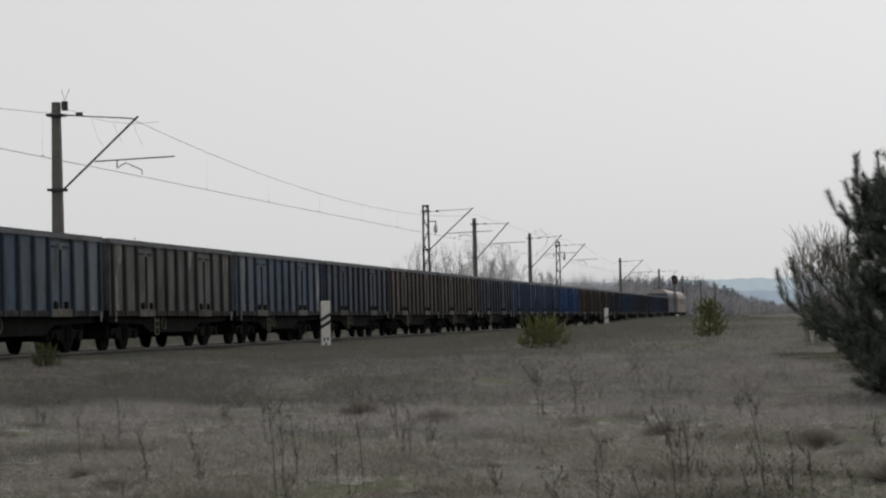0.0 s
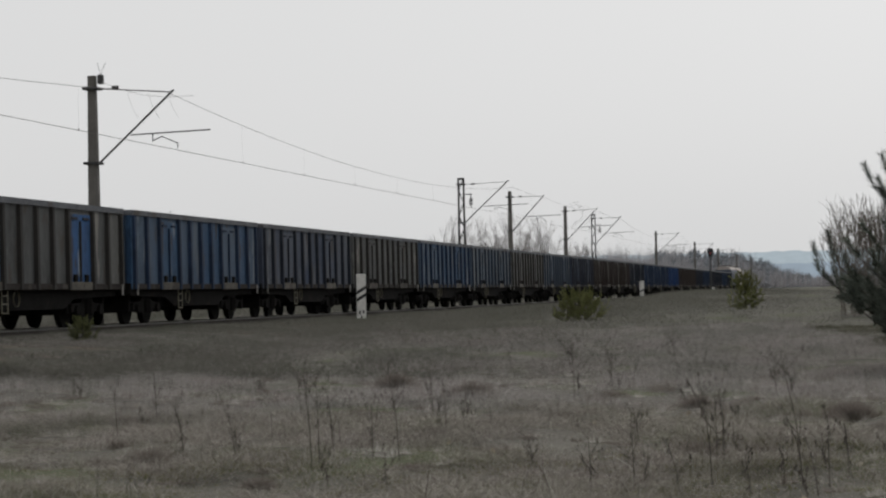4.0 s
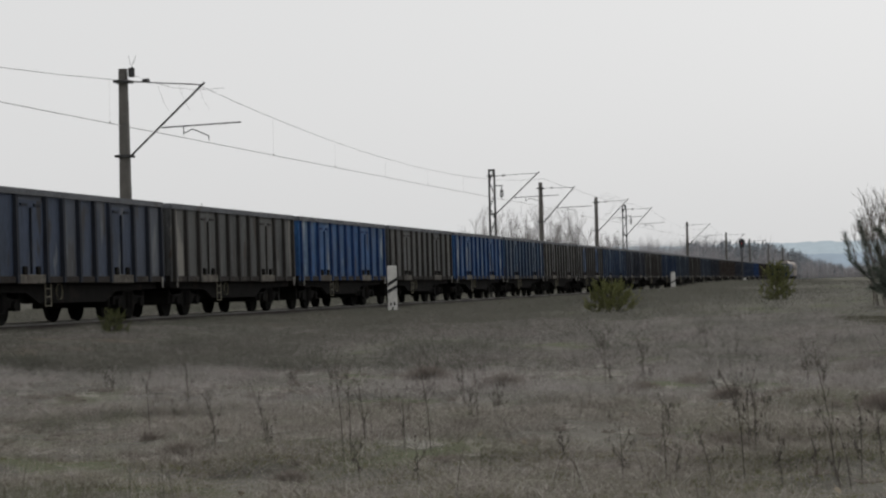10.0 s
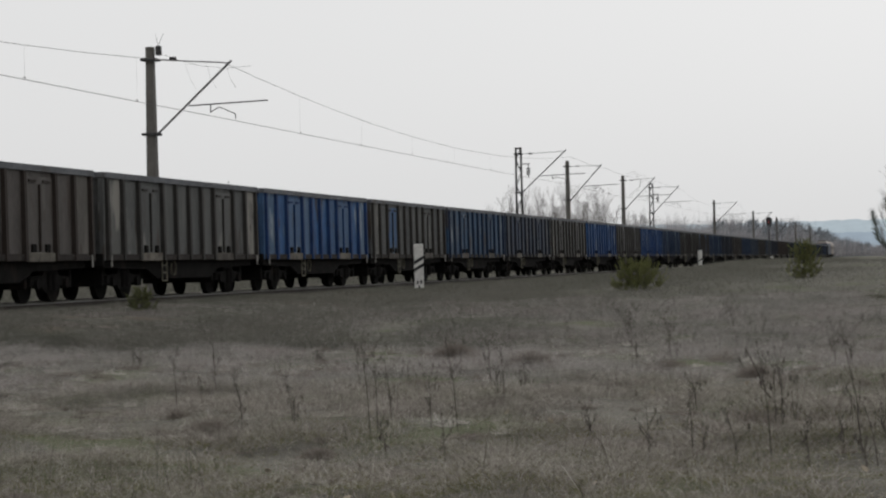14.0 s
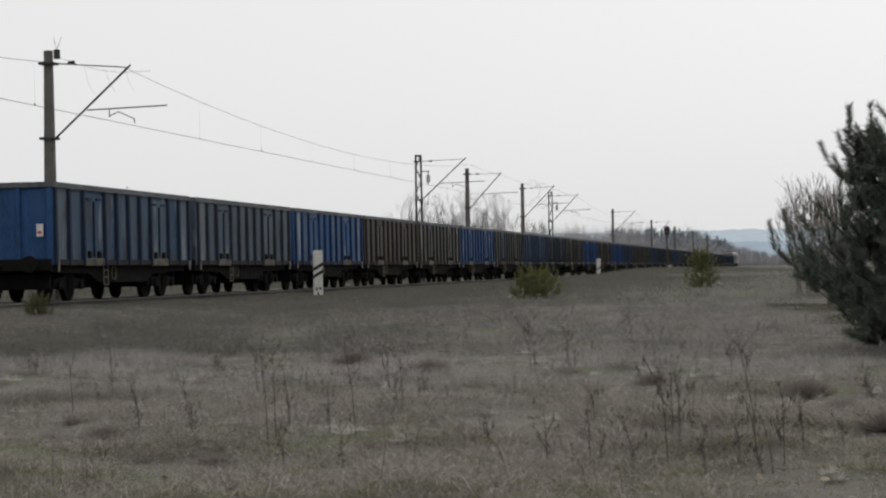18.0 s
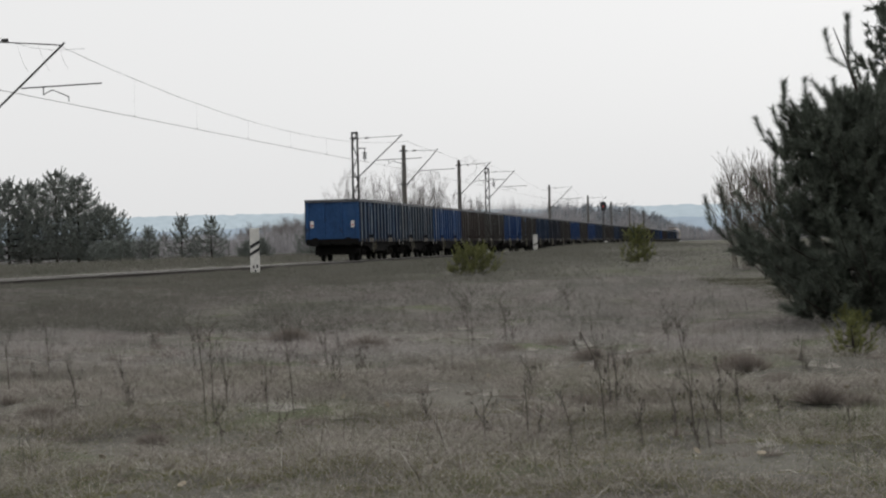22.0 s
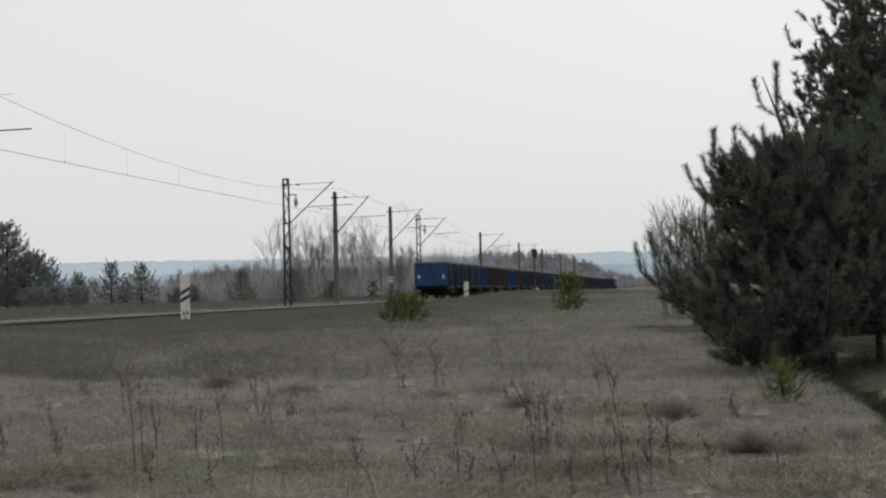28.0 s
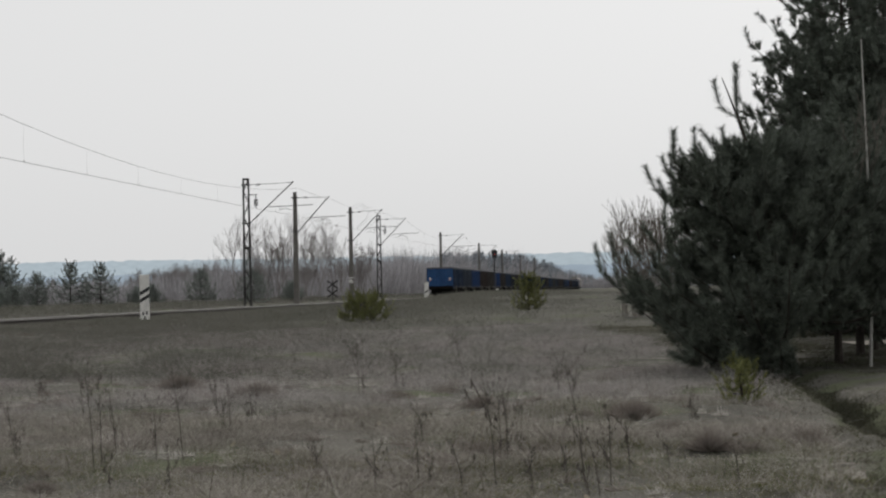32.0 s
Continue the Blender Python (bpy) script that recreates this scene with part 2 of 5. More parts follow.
def build_track():
    track = thing("railway_track", "single railway track of rusty rails on concrete sleepers and ballast", "railway track", m=track_pose(0, 0, ZR))
    track["kind"] = "structure"
    bm = bmesh.new()
    prism(bm, [(-3.3, -0.62), (1.3, -0.62), (0.95, -0.21), (-2.0, -0.21)], -60, 900)
    part("ballast_bed", bm, M["ballast"], track, "grey-brown crushed stone ballast")
    for x in (-0.7525, 0.7525):
        # rail lengths with open joints
        ends = [-60.0, 68.0, 98.0, 128.0, 900.0]
        for a, b in zip(ends, ends[1:]):
            bm = bmesh.new()
            prism(bm, rail_outline(x, 0.0), a + 0.006, b - 0.006)
            r = part("rail", bm, M["rail"], track)
            bm = bmesh.new()
            box(bm, x - 0.039, x + 0.039, a + 0.01, b - 0.01, -0.035, 0.003, 0.006)
            part("rail_head", bm, M["railtop"], r, "polished rail head, pale as if mirroring the sky")
    bm = bmesh.new()
    prism(bm, [(-1.3, -0.38), (1.3, -0.38), (1.3, -0.2), (0.5, -0.165), (0.3, -0.2), (-0.3, -0.2), (-0.5, -0.165), (-1.3, -0.2)], -0.13, 0.13)
    first = part("sleeper", bm, M["sleeper"], track, m=pose(0, 20, 0))
    for i in range(1, 290):
        reuse(first, track, pose(0, 20 + 0.6 * i, 0))
    rng = random.Random(5)
    vs, fs = [], []
    for i in range(9000):
        s = 35 + 90 * rng.random() ** 1.3
        x = 1.0 + abs(rng.gauss(0, 1.3)) if i % 6 == 0 else rng.uniform(-2.0, 0.95)
        if x > 0.95:
            p = tr(s, -x)
            z = ground_z(p.x, p.y) - ZR + 0.015
        else:
            z = -0.2
        r = rng.uniform(0.02, 0.045)
        k = len(vs)
        for dx, dy, dz in ((1, 0, 0), (-1, 0, 0), (0, 1, 0), (0, -1, 0), (0, 0, 1), (0, 0, -1)):
            q = r * rng.uniform(0.7, 1.2)
            vs.append((x + dx * q, s + dy * q, z + dz * q))
        fs += [(k + a, k + b, k + c) for a, b, c in ((0, 2, 4), (2, 1, 4), (1, 3, 4), (3, 0, 4), (2, 0, 5), (1, 2, 5), (3, 1, 5), (0, 3, 5))]
    st = part("ballast_stones", (vs, fs), M["ballast"], track)
    st["kind"] = "stuff"
    # grown-over bank on the meadow's side
    vs, fs = [], []
    across = (0.97, 1.5, 2.2, 3.0, 4.0, 5.0, 6.0, 7.0, 8.4)
    n = len(across)
    for i in range(150):
        for x in across:
            s = 24 + 1.6 * i
            p = tr(s, -x)
            vs.append((x, s, ground_z(p.x, p.y) - ZR + 0.02))
        if i:
            o = i * n
            fs += [(o - n + j, o - n + j + 1, o + j + 1, o + j) for j in range(n - 1)]
    part("grown_over_bank", (vs, fs), M["bank"], track, "low soil bank under short turf")


build_track()


# ---- catenary ----
def mast_concrete(s, l, h, arm, reach, plate=False):
    z0 = ground_z(*tr(s, l).xy) - 0.3
    top = ZR + h
    mast = thing("catenary_mast", "concrete catenary mast with slanting bracket and white number plate" if plate else "tall tapered concrete catenary mast with slanting steel bracket", "catenary mast", "masts along the track", m=track_pose(s, l, z0))
    bm = bmesh.new()
    H = top - z0
    bmesh.ops.create_cone(bm, cap_ends=True, segments=4, radius1=0.29, radius2=0.175, depth=H, matrix=pose(0, 0, H / 2) @ pose(0, 0, 0, 0, 0, 45))
    bmesh.ops.bevel(bm, geom=[e for e in bm.edges if abs(e.verts[0].co.z - e.verts[1].co.z) > 1], offset=0.03, segments=1, affect="EDGES")
    part("pole", bm, M["concrete"], mast)
    bracket(mast, z0, l + reach, h, arm)
    if plate:
        bm = bmesh.new()
        box(bm, -0.16, 0.16, -0.23, -0.215, 2.3, 2.78)
        p = part("number_plate", bm, M["white"], mast, "white enamel plate with dark unreadable marks")
        for k, (y, z) in enumerate(((-0.1, 2.62), (0.02, 2.62), (0.12, 2.62), (0.0, 2.42))):
            bm = bmesh.new()
            box(bm, y - 0.035, y + 0.035, -0.236, -0.231, z - 0.07, z + 0.07)
            part("mark", bm, M["black"], p)
    return mast


def mast_lattice(s, l, h, arm, reach):
    z0 = ground_z(*tr(s, l).xy) - 0.3
    H = ZR + h - z0
    mast = thing("lattice_mast", "dark steel lattice catenary mast with a slanting bracket", "catenary mast", "masts along the track", m=track_pose(s, l, z0))
    w0, w1 = 0.21, 0.16
    for i in (-1, 1):
        for j in (-1, 1):
            bm = bmesh.new()
            rod(bm, (i * w0, j * w0, 0), (i * w1, j * w1, H), 0.045, 0.04, 4)
            part("corner_post", bm, M["lattice"], mast)
    n = 11
    for side in range(4):
        for k in range(n):
            bm = bmesh.new()
            a, b = k / n, (k + 1) / n
            wa, wb = w0 + (w1 - w0) * a, w0 + (w1 - w0) * b
            e = 1 if k % 2 else -1
            pa, pb = ((e * wa, wa), (-e * wb, wb)) if side < 2 else ((wa, e * wa), (wb, -e * wb))
            f = 1 if side % 2 else -1
            pa = (pa[0], pa[1] * f) if side < 2 else (pa[0] * f, pa[1])
            pb = (pb[0], pb[1] * f) if side < 2 else (pb[0] * f, pb[1])
            rod(bm, (*pa, H * a), (*pb, H * b), 0.02, 0.02, 4)
            part("lacing_bar", bm, M["lattice"], mast)
    for z in (0.3, H * 0.5, H - 0.06):
        w = w0 + (w1 - w0) * z / H + 0.03
        bm = bmesh.new()
        box(bm, -w, w, -w, w, z - 0.05, z + 0.05)
        part("batten_plate", bm, M["lattice"], mast)
    bracket(mast, z0, l + reach, h, arm)
    bm = bmesh.new()
    for k in range(5):
        disc(bm, (0.62, 0, H - 1.35 - 0.09 * k), (0, 0, 1), 0.13, 0.05, 12)
    rod(bm, (0.62, 0, H - 1.9), (0.62, 0, H - 1.05), 0.03)
    rod(bm, (0.1, 0, H - 1.05), (0.7, 0, H - 1.05), 0.03)
    part("insulator", bm, M["lattice"], mast, "dark ribbed insulator")
    return mast


def bracket(mast, z0, l, h, arm):
    """The slanting tube, its tie and the registration arm; local x points to the track."""
    zb = ZR - z0
    tip, foot, tie = zb + h - 0.35 + arm, zb + h - 2.85, zb + h - 0.42
    x1 = l
    for name, ends, r in (("bracket_tube", ((0.2, 0, foot), (x1, 0, tip)), 0.035), ("tie_rod", ((0.15, 0, tie), (x1 - 0.05, 0, tip - 0.08)), 0.016)):
        bm = bmesh.new()
        rod(bm, ends[0], ends[1], r)
        if name == "tie_rod":
            for x in (0.7, 0.78, 0.86):
                disc(bm, (x, 0, tie + 0.01), (1, 0, 0), 0.07, 0.04, 10)
        part(name, bm, M["steel"], mast)
    xm = 0.2 + (x1 - 0.2) * 0.42
    zm = foot + (tip - foot) * 0.42
    bm = bmesh.new()
    rod(bm, (xm, 0, zm - 0.08), (x1 + 1.2, 0, zm + 0.0), 0.022)
    part("registration_tube", bm, M["steel"], mast)
    bm = bmesh.new()
    rod(bm, (xm + 0.75, 0, zm - 0.05), (xm + 0.75, 0, zm - 0.33), 0.018)
    rod(bm, (xm + 0.75, 0, zm - 0.3), (xm + 1.05, 0, zm - 0.16), 0.016)
    rod(bm, (xm + 1.05, 0, zm - 0.16), (x1 + 0.1, 0, zm - 0.4), 0.016)
    rod(bm, (x1 + 0.1, 0, zm - 0.4), (x1 + 0.1, 0, zm - 0.55), 0.016)
    part("steady_arm", bm, M["steel"], mast)
    for z in (foot, tie):
        bm = bmesh.new()
        box(bm, -0.26, 0.26, -0.26, 0.26, z - 0.04, z + 0.04)
        part("clamp", bm, M["steel"], mast)


# along the track, kind, lift of the bracket's tip, extra reach
MASTS = [(68.3, "c", -0.2, 0.0), (137.4, "l", 0.1, 0.15), (157.5, "c", 0.0, -0.4), (188.5, "c", 0.15, -0.1), (209.3, "l", 0.05, -0.25), (276.6, "c", 0.1, 0.0), (345.0, "c", 0.1, 0.0), (405.0, "c", 0.1, 0.0), (469.0, "c", 0.1, 0.0), (535.0, "c", 0.1, 0.0), (2.0, "c", 0.0, 0.0)]
for s, kind, arm, reach in MASTS:
    if kind == "c":
        m = mast_concrete(s, 2.76 if s == 68.3 else 2.9, 8.02, arm, reach, plate=s in (68.3, 188.5))
        if s == 68.3:
            top = ZR + 8.02 - m.location.z
            bm = bmesh.new()
            box(bm, 0.2, 0.38, -0.08, 0.08, top - 0.28, top + 0.03, 0.02)
            rod(bm, (0.29, 0, top + 0.03), (0.19, 0, top + 0.42), 0.007)
            rod(bm, (0.29, 0, top + 0.03), (0.46, 0, top + 0.42), 0.007)
            part("surge_horn", bm, M["steel"], m, "dark metal box with two thin horns")
            part("stitch_wire", tube([(0.3, 0, top - 0.2), (0.9, 0, top - 0.45), (1.7, 0, top - 0.68), (2.5, 0.1, top - 0.78), (3.3, 0.4, top - 0.72)], 0.005, 4), M["wire"], m, "thin sagging wire")
            for x in (1.2, 1.9, 2.55):
                part("hanger", tube([(x, 0, top - 0.6), (x + 0.15, 0, top - 1.1), (x + 0.35, 0, top - 1.45)], 0.003, 4), M["wire"], m)
    else:
        mast_lattice(s, 2.9, 8.02, arm, reach)


def sagging(a, b, sag, r, n=16):
    a, b = Vector(a), Vector(b)
    pts = []
    for i in range(n + 1):
        k = i / n
        p = a.lerp(b, k)
        p.z -= sag * 4 * k * (1 - k)
        pts.append(p)
    return tube(pts, r)


def build_wires():
    stops = [-60.0, 2.0, 68.0, 139.0, 157.5, 188.5, 209.3, 276.6, 345.0, 405.0, 469.0, 535.0]
    for name, z, sag, label in (("contact_wire", ZR + 5.58, 0.03, "taut dark contact wire over the track"), ("carrier_wire", ZR + 7.4, 1.0, "sagging carrier wire that holds the contact wire")):
        w = thing("overhead_" + name, label, "overhead wire", m=track_pose(0, 0, 0))
        for i, (a, b) in enumerate(zip(stops, stops[1:])):
            o = 0.2 if i % 2 else -0.2
            span = part("wire_span", sagging((o, a, z), (-o, b, z), sag * ((b - a) / 68) ** 2 * (1.4 if a == 2.0 else 1.0), 0.0095 if name == "contact_wire" else 0.0075), M["wire"], w)
            if name == "carrier_wire" and 0 <= a < 300:
                n = max(2, int((b - a) / 8))
                for k in range(1, n):
                    q = k / n
                    y = a + (b - a) * q
                    bm = bmesh.new()
                    x = o * (1 - 2 * q)
                    rod(bm, (x, y, z - sag * (1.4 if a == 2.0 else 1.0) * ((b - a) / 68) ** 2 * 4 * q * (1 - q)), (x, y, ZR + 5.58), 0.0016, 0.0016, 4)
                    disc(bm, (x, y, ZR + 5.6), (0, 1, 0), 0.022, 0.05, 6)
                    part("dropper", bm, M["wire"], span)


build_wires()


def build_jumper():
    """Looped jumper cables where two wire lengths overlap."""
    j = thing("jumper_cable", "thin looped jumper cable between the overhead wires", "cable", m=track_pose(0, 0, 0))
    for s, dx in ((166.0, 0.3), (171.0, -0.3), (173.5, 0.1)):
        pts = [(dx, s, ZR + 7.25), (dx + 0.5, s + 0.8, ZR + 7.5), (dx + 0.9, s + 1.6, ZR + 7.0), (dx + 0.7, s + 2.0, ZR + 6.3), (dx + 0.2, s + 1.6, ZR + 5.9), (dx, s + 1.2, ZR + 5.6)]
        part("loop", tube(pts, 0.007), M["wire"], j)


build_jumper()


# ---- freight train ----
# name, fresh colour, bleached colour, chalky spots, dirt
PAINTS = {
    "bright": ("bright_blue", (0.021, 0.074, 0.188), (0.1, 0.145, 0.195), (0.27, 0.31, 0.34), (0.035, 0.03, 0.03)),
    "blue": ("faded_blue", (0.026, 0.062, 0.12), (0.09, 0.112, 0.14), (0.2, 0.23, 0.26), (0.04, 0.032, 0.03)),
    "steel": ("bleached_steel_blue", (0.056, 0.08, 0.112), (0.125, 0.138, 0.152), (0.27, 0.28, 0.28), (0.05, 0.04, 0.035)),
    "dark": ("dark_navy", (0.036, 0.05, 0.083), (0.095, 0.1, 0.112), (0.15, 0.16, 0.17), (0.03, 0.024, 0.02)),
    "grey": ("dirty_grey", (0.068, 0.07, 0.07), (0.112, 0.113, 0.108), (0.23, 0.22, 0.2), (0.05, 0.038, 0.03)),
    "brown": ("rusty_brown", (0.062, 0.055, 0.051), (0.1, 0.093, 0.086), (0.15, 0.14, 0.128), (0.04, 0.028, 0.022)),
}
PAINT = {"deep": mat("deep_blue_end_wall_paint", (0.015, 0.056, 0.15), 0.6, vary=0.35, scale=1.5, fine=16, second=(0.024, 0.07, 0.165), patch=0.1, stretch=(1, 1, 0.4), spots=[((0.02, 0.022, 0.03), 2.4, 0.6)], spec=0.25)}
for key, (word, fresh, worn, chalk, dirt) in PAINTS.items():
    PAINT[key] = mat(word + "_wagon_paint", fresh, 0.7, vary=0.42, scale=2.2, fine=18, second=worn, patch=0.04, stretch=(1, 1, 0.3), spots=[(chalk, 1.6, 0.63), (dirt, 2.6, 0.57)], fade=0.55, spec=0.25)
    PAINT[key + "_pale"] = mat("worn_" + word + "_paint", tuple(0.35 * a + 0.65 * b for a, b in zip(fresh, worn)), 0.8, vary=0.35, scale=2.2, fine=18, second=chalk, patch=0.06, stretch=(1, 1, 0.4), spots=[(dirt, 4.0, 0.62), (chalk, 1.6, 0.58)], fade=0.3, spec=0.2)
# rib paints: dark copies of the wagon paints that stand for shade on the ribs
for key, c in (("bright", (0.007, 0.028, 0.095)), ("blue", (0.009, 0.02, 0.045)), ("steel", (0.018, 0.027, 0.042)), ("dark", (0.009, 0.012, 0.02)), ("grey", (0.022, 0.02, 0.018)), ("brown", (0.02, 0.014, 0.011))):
    PAINT[key + "_rib"] = mat("shade_dark_" + key + "_rib", c, 0.85, vary=0.4, scale=1.5, fine=20, second=tuple(v * 1.8 for v in c), patch=0.0)
NAMES = {"bright": "bright blue", "blue": "faded blue", "steel": "bleached steel-blue", "dark": "dark navy", "grey": "dirty grey", "brown": "rusty brown"}
# top rails have a grey of their own, lighter than most walls
M["grey_rail"] = mat("lighter_grey_top_rail", (0.1, 0.105, 0.115), 0.8, vary=0.35, scale=1.0, fine=10, second=(0.07, 0.064, 0.06), patch=0.02)
M["cream_rust"] = mat("rust_streaked_cream_paint", (0.085, 0.077, 0.064), 0.85, vary=0.45, scale=3.0, fine=20, second=(0.05, 0.04, 0.034), patch=0.12, spots=[((0.03, 0.026, 0.022), 4.0, 0.57)], random_vary=0.35)
M["rusty_sill"] = mat("rust_stained_sill", (0.032, 0.028, 0.026), 0.9, vary=0.4, scale=2.5, fine=25, second=(0.07, 0.062, 0.055), patch=0.03, spec=0.15, spots=[((0.03, 0.024, 0.02), 3.0, 0.58)])
M["pale_handle"] = mat("worn_pale_handle_paint", (0.28, 0.27, 0.25), 0.8, vary=0.3, scale=8, fine=40)
# wagon colours from the tail of the train to its head; a second word marks doors of another colour
ORDER = ["blue", "steel", "bright", "brown", "grey", "bright", "grey 1", "blue", "dark", "grey", "bright", "grey", "bright", "blue", "grey", "grey 2", "blue", "dark", "grey", "blue", "steel", "grey",
         "steel", "dark", "brown", "brown", "dark", "blue", "blue", "bright", "brown", "brown", "dark", "blue", "dark", "dark", "blue", "dark"]
LW = 14.04
RIBS = (-6.45, -5.32, -4.12, -2.24, -1.12, 0.0, 1.12, 2.24, 4.12, 5.32, 6.45)


def build_wagon():
    """A four-axle open wagon; y runs along it, z = 0 is the rail head."""
    w = thing("open_wagon", "four-axle open freight wagon", "freight wagon", "wagons of the freight train")
    hb = 6.55
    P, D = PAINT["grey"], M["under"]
    for x in (-1.36, 1.36):
        bm = bmesh.new()
        box(bm, x - 0.03, x + 0.03, -hb, hb, 1.12, 3.12)
        sidew = part("side_wall", bm, P, w)
        sg = 1 if x > 0 else -1
        bm = bmesh.new()
        prism(bm, [(x - 0.09, 3.1), (x + 0.1 * sg + (0.0 if sg > 0 else 0.19), 3.1), (x + 0.1 * sg + (0.0 if sg > 0 else 0.19), 3.25), (x - 0.09, 3.25)] if sg > 0 else [(x - 0.1, 3.1), (x + 0.09, 3.1), (x + 0.09, 3.25), (x - 0.1, 3.25)], -hb - 0.04, hb + 0.04)
        part("top_rail", bm, M["grey_rail"], sidew, "grey top rail")
        bm = bmesh.new()
        box(bm, min(x, x + sg * 0.1), max(x, x + sg * 0.1), -hb, hb, 1.0, 1.16, 0.01)
        part("bottom_sill", bm, M["rusty_sill"], sidew, "rust-stained bottom sill")
        for y in (-6.35, 6.35):
            bm = bmesh.new()
            rod(bm, (x + sg * 0.13, y, 0.84), (x + sg * 0.13, y, 1.14), 0.024)
            part("corner_handle", bm, M["pale_handle"], sidew, "pale corner grab handle")
        rib = None
        for y in RIBS:
            if rib is None:
                bm = bmesh.new()
                a, b = x + sg * 0.02, x + sg * 0.15
                q = [(a, -0.11), (b, -0.07), (b, 0.07), (a, 0.11)]
                v0 = [bm.verts.new((px, py, 1.0)) for px, py in q]
                v1 = [bm.verts.new((a + (px - a) * 0.8, py, 3.1)) for px, py in q]
                for k in range(3):
                    bm.faces.new((v0[k], v0[k + 1], v1[k + 1], v1[k]))
                bm.faces.new(v1)
                bm.faces.new(v0[::-1])
                bmesh.ops.recalc_face_normals(bm, faces=bm.faces)
                rib = part("rib", bm, PAINT["grey_rib"], sidew, "side rib in shade-dark paint", m=pose(0, y, 0))
            else:
                reuse(rib, sidew, pose(0, y, 0))
        if sg > 0:
            for ya, yb in zip(RIBS, RIBS[1:]):
                if yb - ya < 1.5:
                    bm = bmesh.new()
                    box(bm, x + 0.03, x + 0.04, ya + 0.1, yb - 0.1, 1.17, 3.09)
                    part("wall_panel", bm, PAINT["grey_pale"] if abs(ya + yb) > 11 else P, sidew)
            for y in (-3.18, 3.18):
                bm = bmesh.new()
                box(bm, x + 0.035, x + 0.12, y - 0.8, y + 0.8, 0.98, 1.2, 0.015)
                part("door_apron", bm, M["cream_rust"], sidew, "cream paint streaked with rust")
        for y in (-3.18, 3.18):
            bm = bmesh.new()
            xa, xb = (x + 0.03, x + 0.055) if sg > 0 else (x - 0.055, x - 0.03)
            box(bm, xa, xb, y - 0.82, y + 0.82, 1.2, 2.98, 0.008)
            door = part("side_door", bm, P, sidew, m=pose(0, 0, 0))
            xc = xb if sg > 0 else xa
            bm = bmesh.new()
            box(bm, xc - 0.03, xc + 0.05, y - 0.035, y + 0.035, 1.22, 2.8, 0.01)
            part("door_post", bm, PAINT["grey_rib"], door, "door post in the dark rib paint")
            for k in (-1, 1):
                yy = y + k * 0.42
                bm = bmesh.new()
                box(bm, xc - 0.02, xc + 0.035, yy - 0.2, yy + 0.2, 2.84, 2.9)
                part("door_cleat", bm, PAINT["grey_rib"], door)
                bm = bmesh.new()
                box(bm, xc - 0.02, xc + 0.06, yy - 0.1, yy + 0.12, 1.2, 1.4, 0.02)
                part("door_latch", bm, D, door, "dark door latch")
    for y in (-1, 1):
        bm = bmesh.new()
        yo = y * hb
        box(bm, -1.39, 1.39, yo - 0.03, yo + 0.03, 1.12, 3.14)
        endw = part("end_wall", bm, P, w)
        for x0, x1 in ((-1.42, -1.26), (-0.52, -0.4), (0.4, 0.52), (1.26, 1.42)):
            bm = bmesh.new()
            box(bm, x0, x1, min(yo, yo + y * 0.11), max(yo, yo + y * 0.11), 1.0, 3.2, 0.015)
            part("end_post", bm, P, endw)
        bm = bmesh.new()
        box(bm, -1.46, 1.46, min(yo, yo + y * 0.13), max(yo, yo + y * 0.13), 3.1, 3.25, 0.01)
        part("end_rail", bm, M["grey_rail"], endw)
        bm = bmesh.new()
        box(bm, -1.4, 1.4, min(yo, yo + y * 0.2), max(yo, yo + y * 0.2), 0.85, 1.18, 0.02)
        beam = part("headstock", bm, D, w)
        for x in (-0.875, 0.875):
            bm = bmesh.new()
            rod(bm, (x, yo + y * 0.18, 1.03), (x, yo + y * 0.42, 1.03), 0.09, 0.08, 10)
            disc(bm, (x, yo + y * 0.44, 1.03), (0, 1, 0), 0.23, 0.05, 14)
            part("buffer", bm, D, beam)
        bm = bmesh.new()
        rod(bm, (0, yo + y * 0.15, 1.0), (0, yo + y * 0.46, 0.95), 0.05)
        part("coupling", bm, D, beam)
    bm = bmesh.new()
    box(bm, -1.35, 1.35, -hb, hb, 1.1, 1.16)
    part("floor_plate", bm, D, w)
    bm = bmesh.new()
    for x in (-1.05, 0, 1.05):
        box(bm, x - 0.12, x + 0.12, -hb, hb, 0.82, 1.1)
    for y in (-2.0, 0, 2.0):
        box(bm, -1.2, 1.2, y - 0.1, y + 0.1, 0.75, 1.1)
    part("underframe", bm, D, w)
    for name, ends, r in (("brake_cylinder", ((0.55, -1.6, 0.72), (0.55, -0.6, 0.72)), 0.22), ("air_tank", ((0.8, 0.9, 0.66), (0.8, 1.5, 0.66)), 0.16)):
        bm = bmesh.new()
        rod(bm, ends[0], ends[1], r, r, 12)
        part(name, bm, D, w)
    bm = bmesh.new()
    box(bm, 0.95, 1.15, -0.9, -0.4, 0.55, 0.95, 0.02)
    part("valve_box", bm, D, w)
    bm = bmesh.new()
    for y in (-2.2, -1.82):
        rod(bm, (1.38, y, 0.98), (1.38, y, 0.42), 0.016)
    for z in (0.44, 0.66, 0.86):
        rod(bm, (1.38, -2.2, z), (1.38, -1.82, z), 0.016)
    part("step_ladder", bm, M["ladder"], w, "thin pale step ladder")
    bm = bmesh.new()
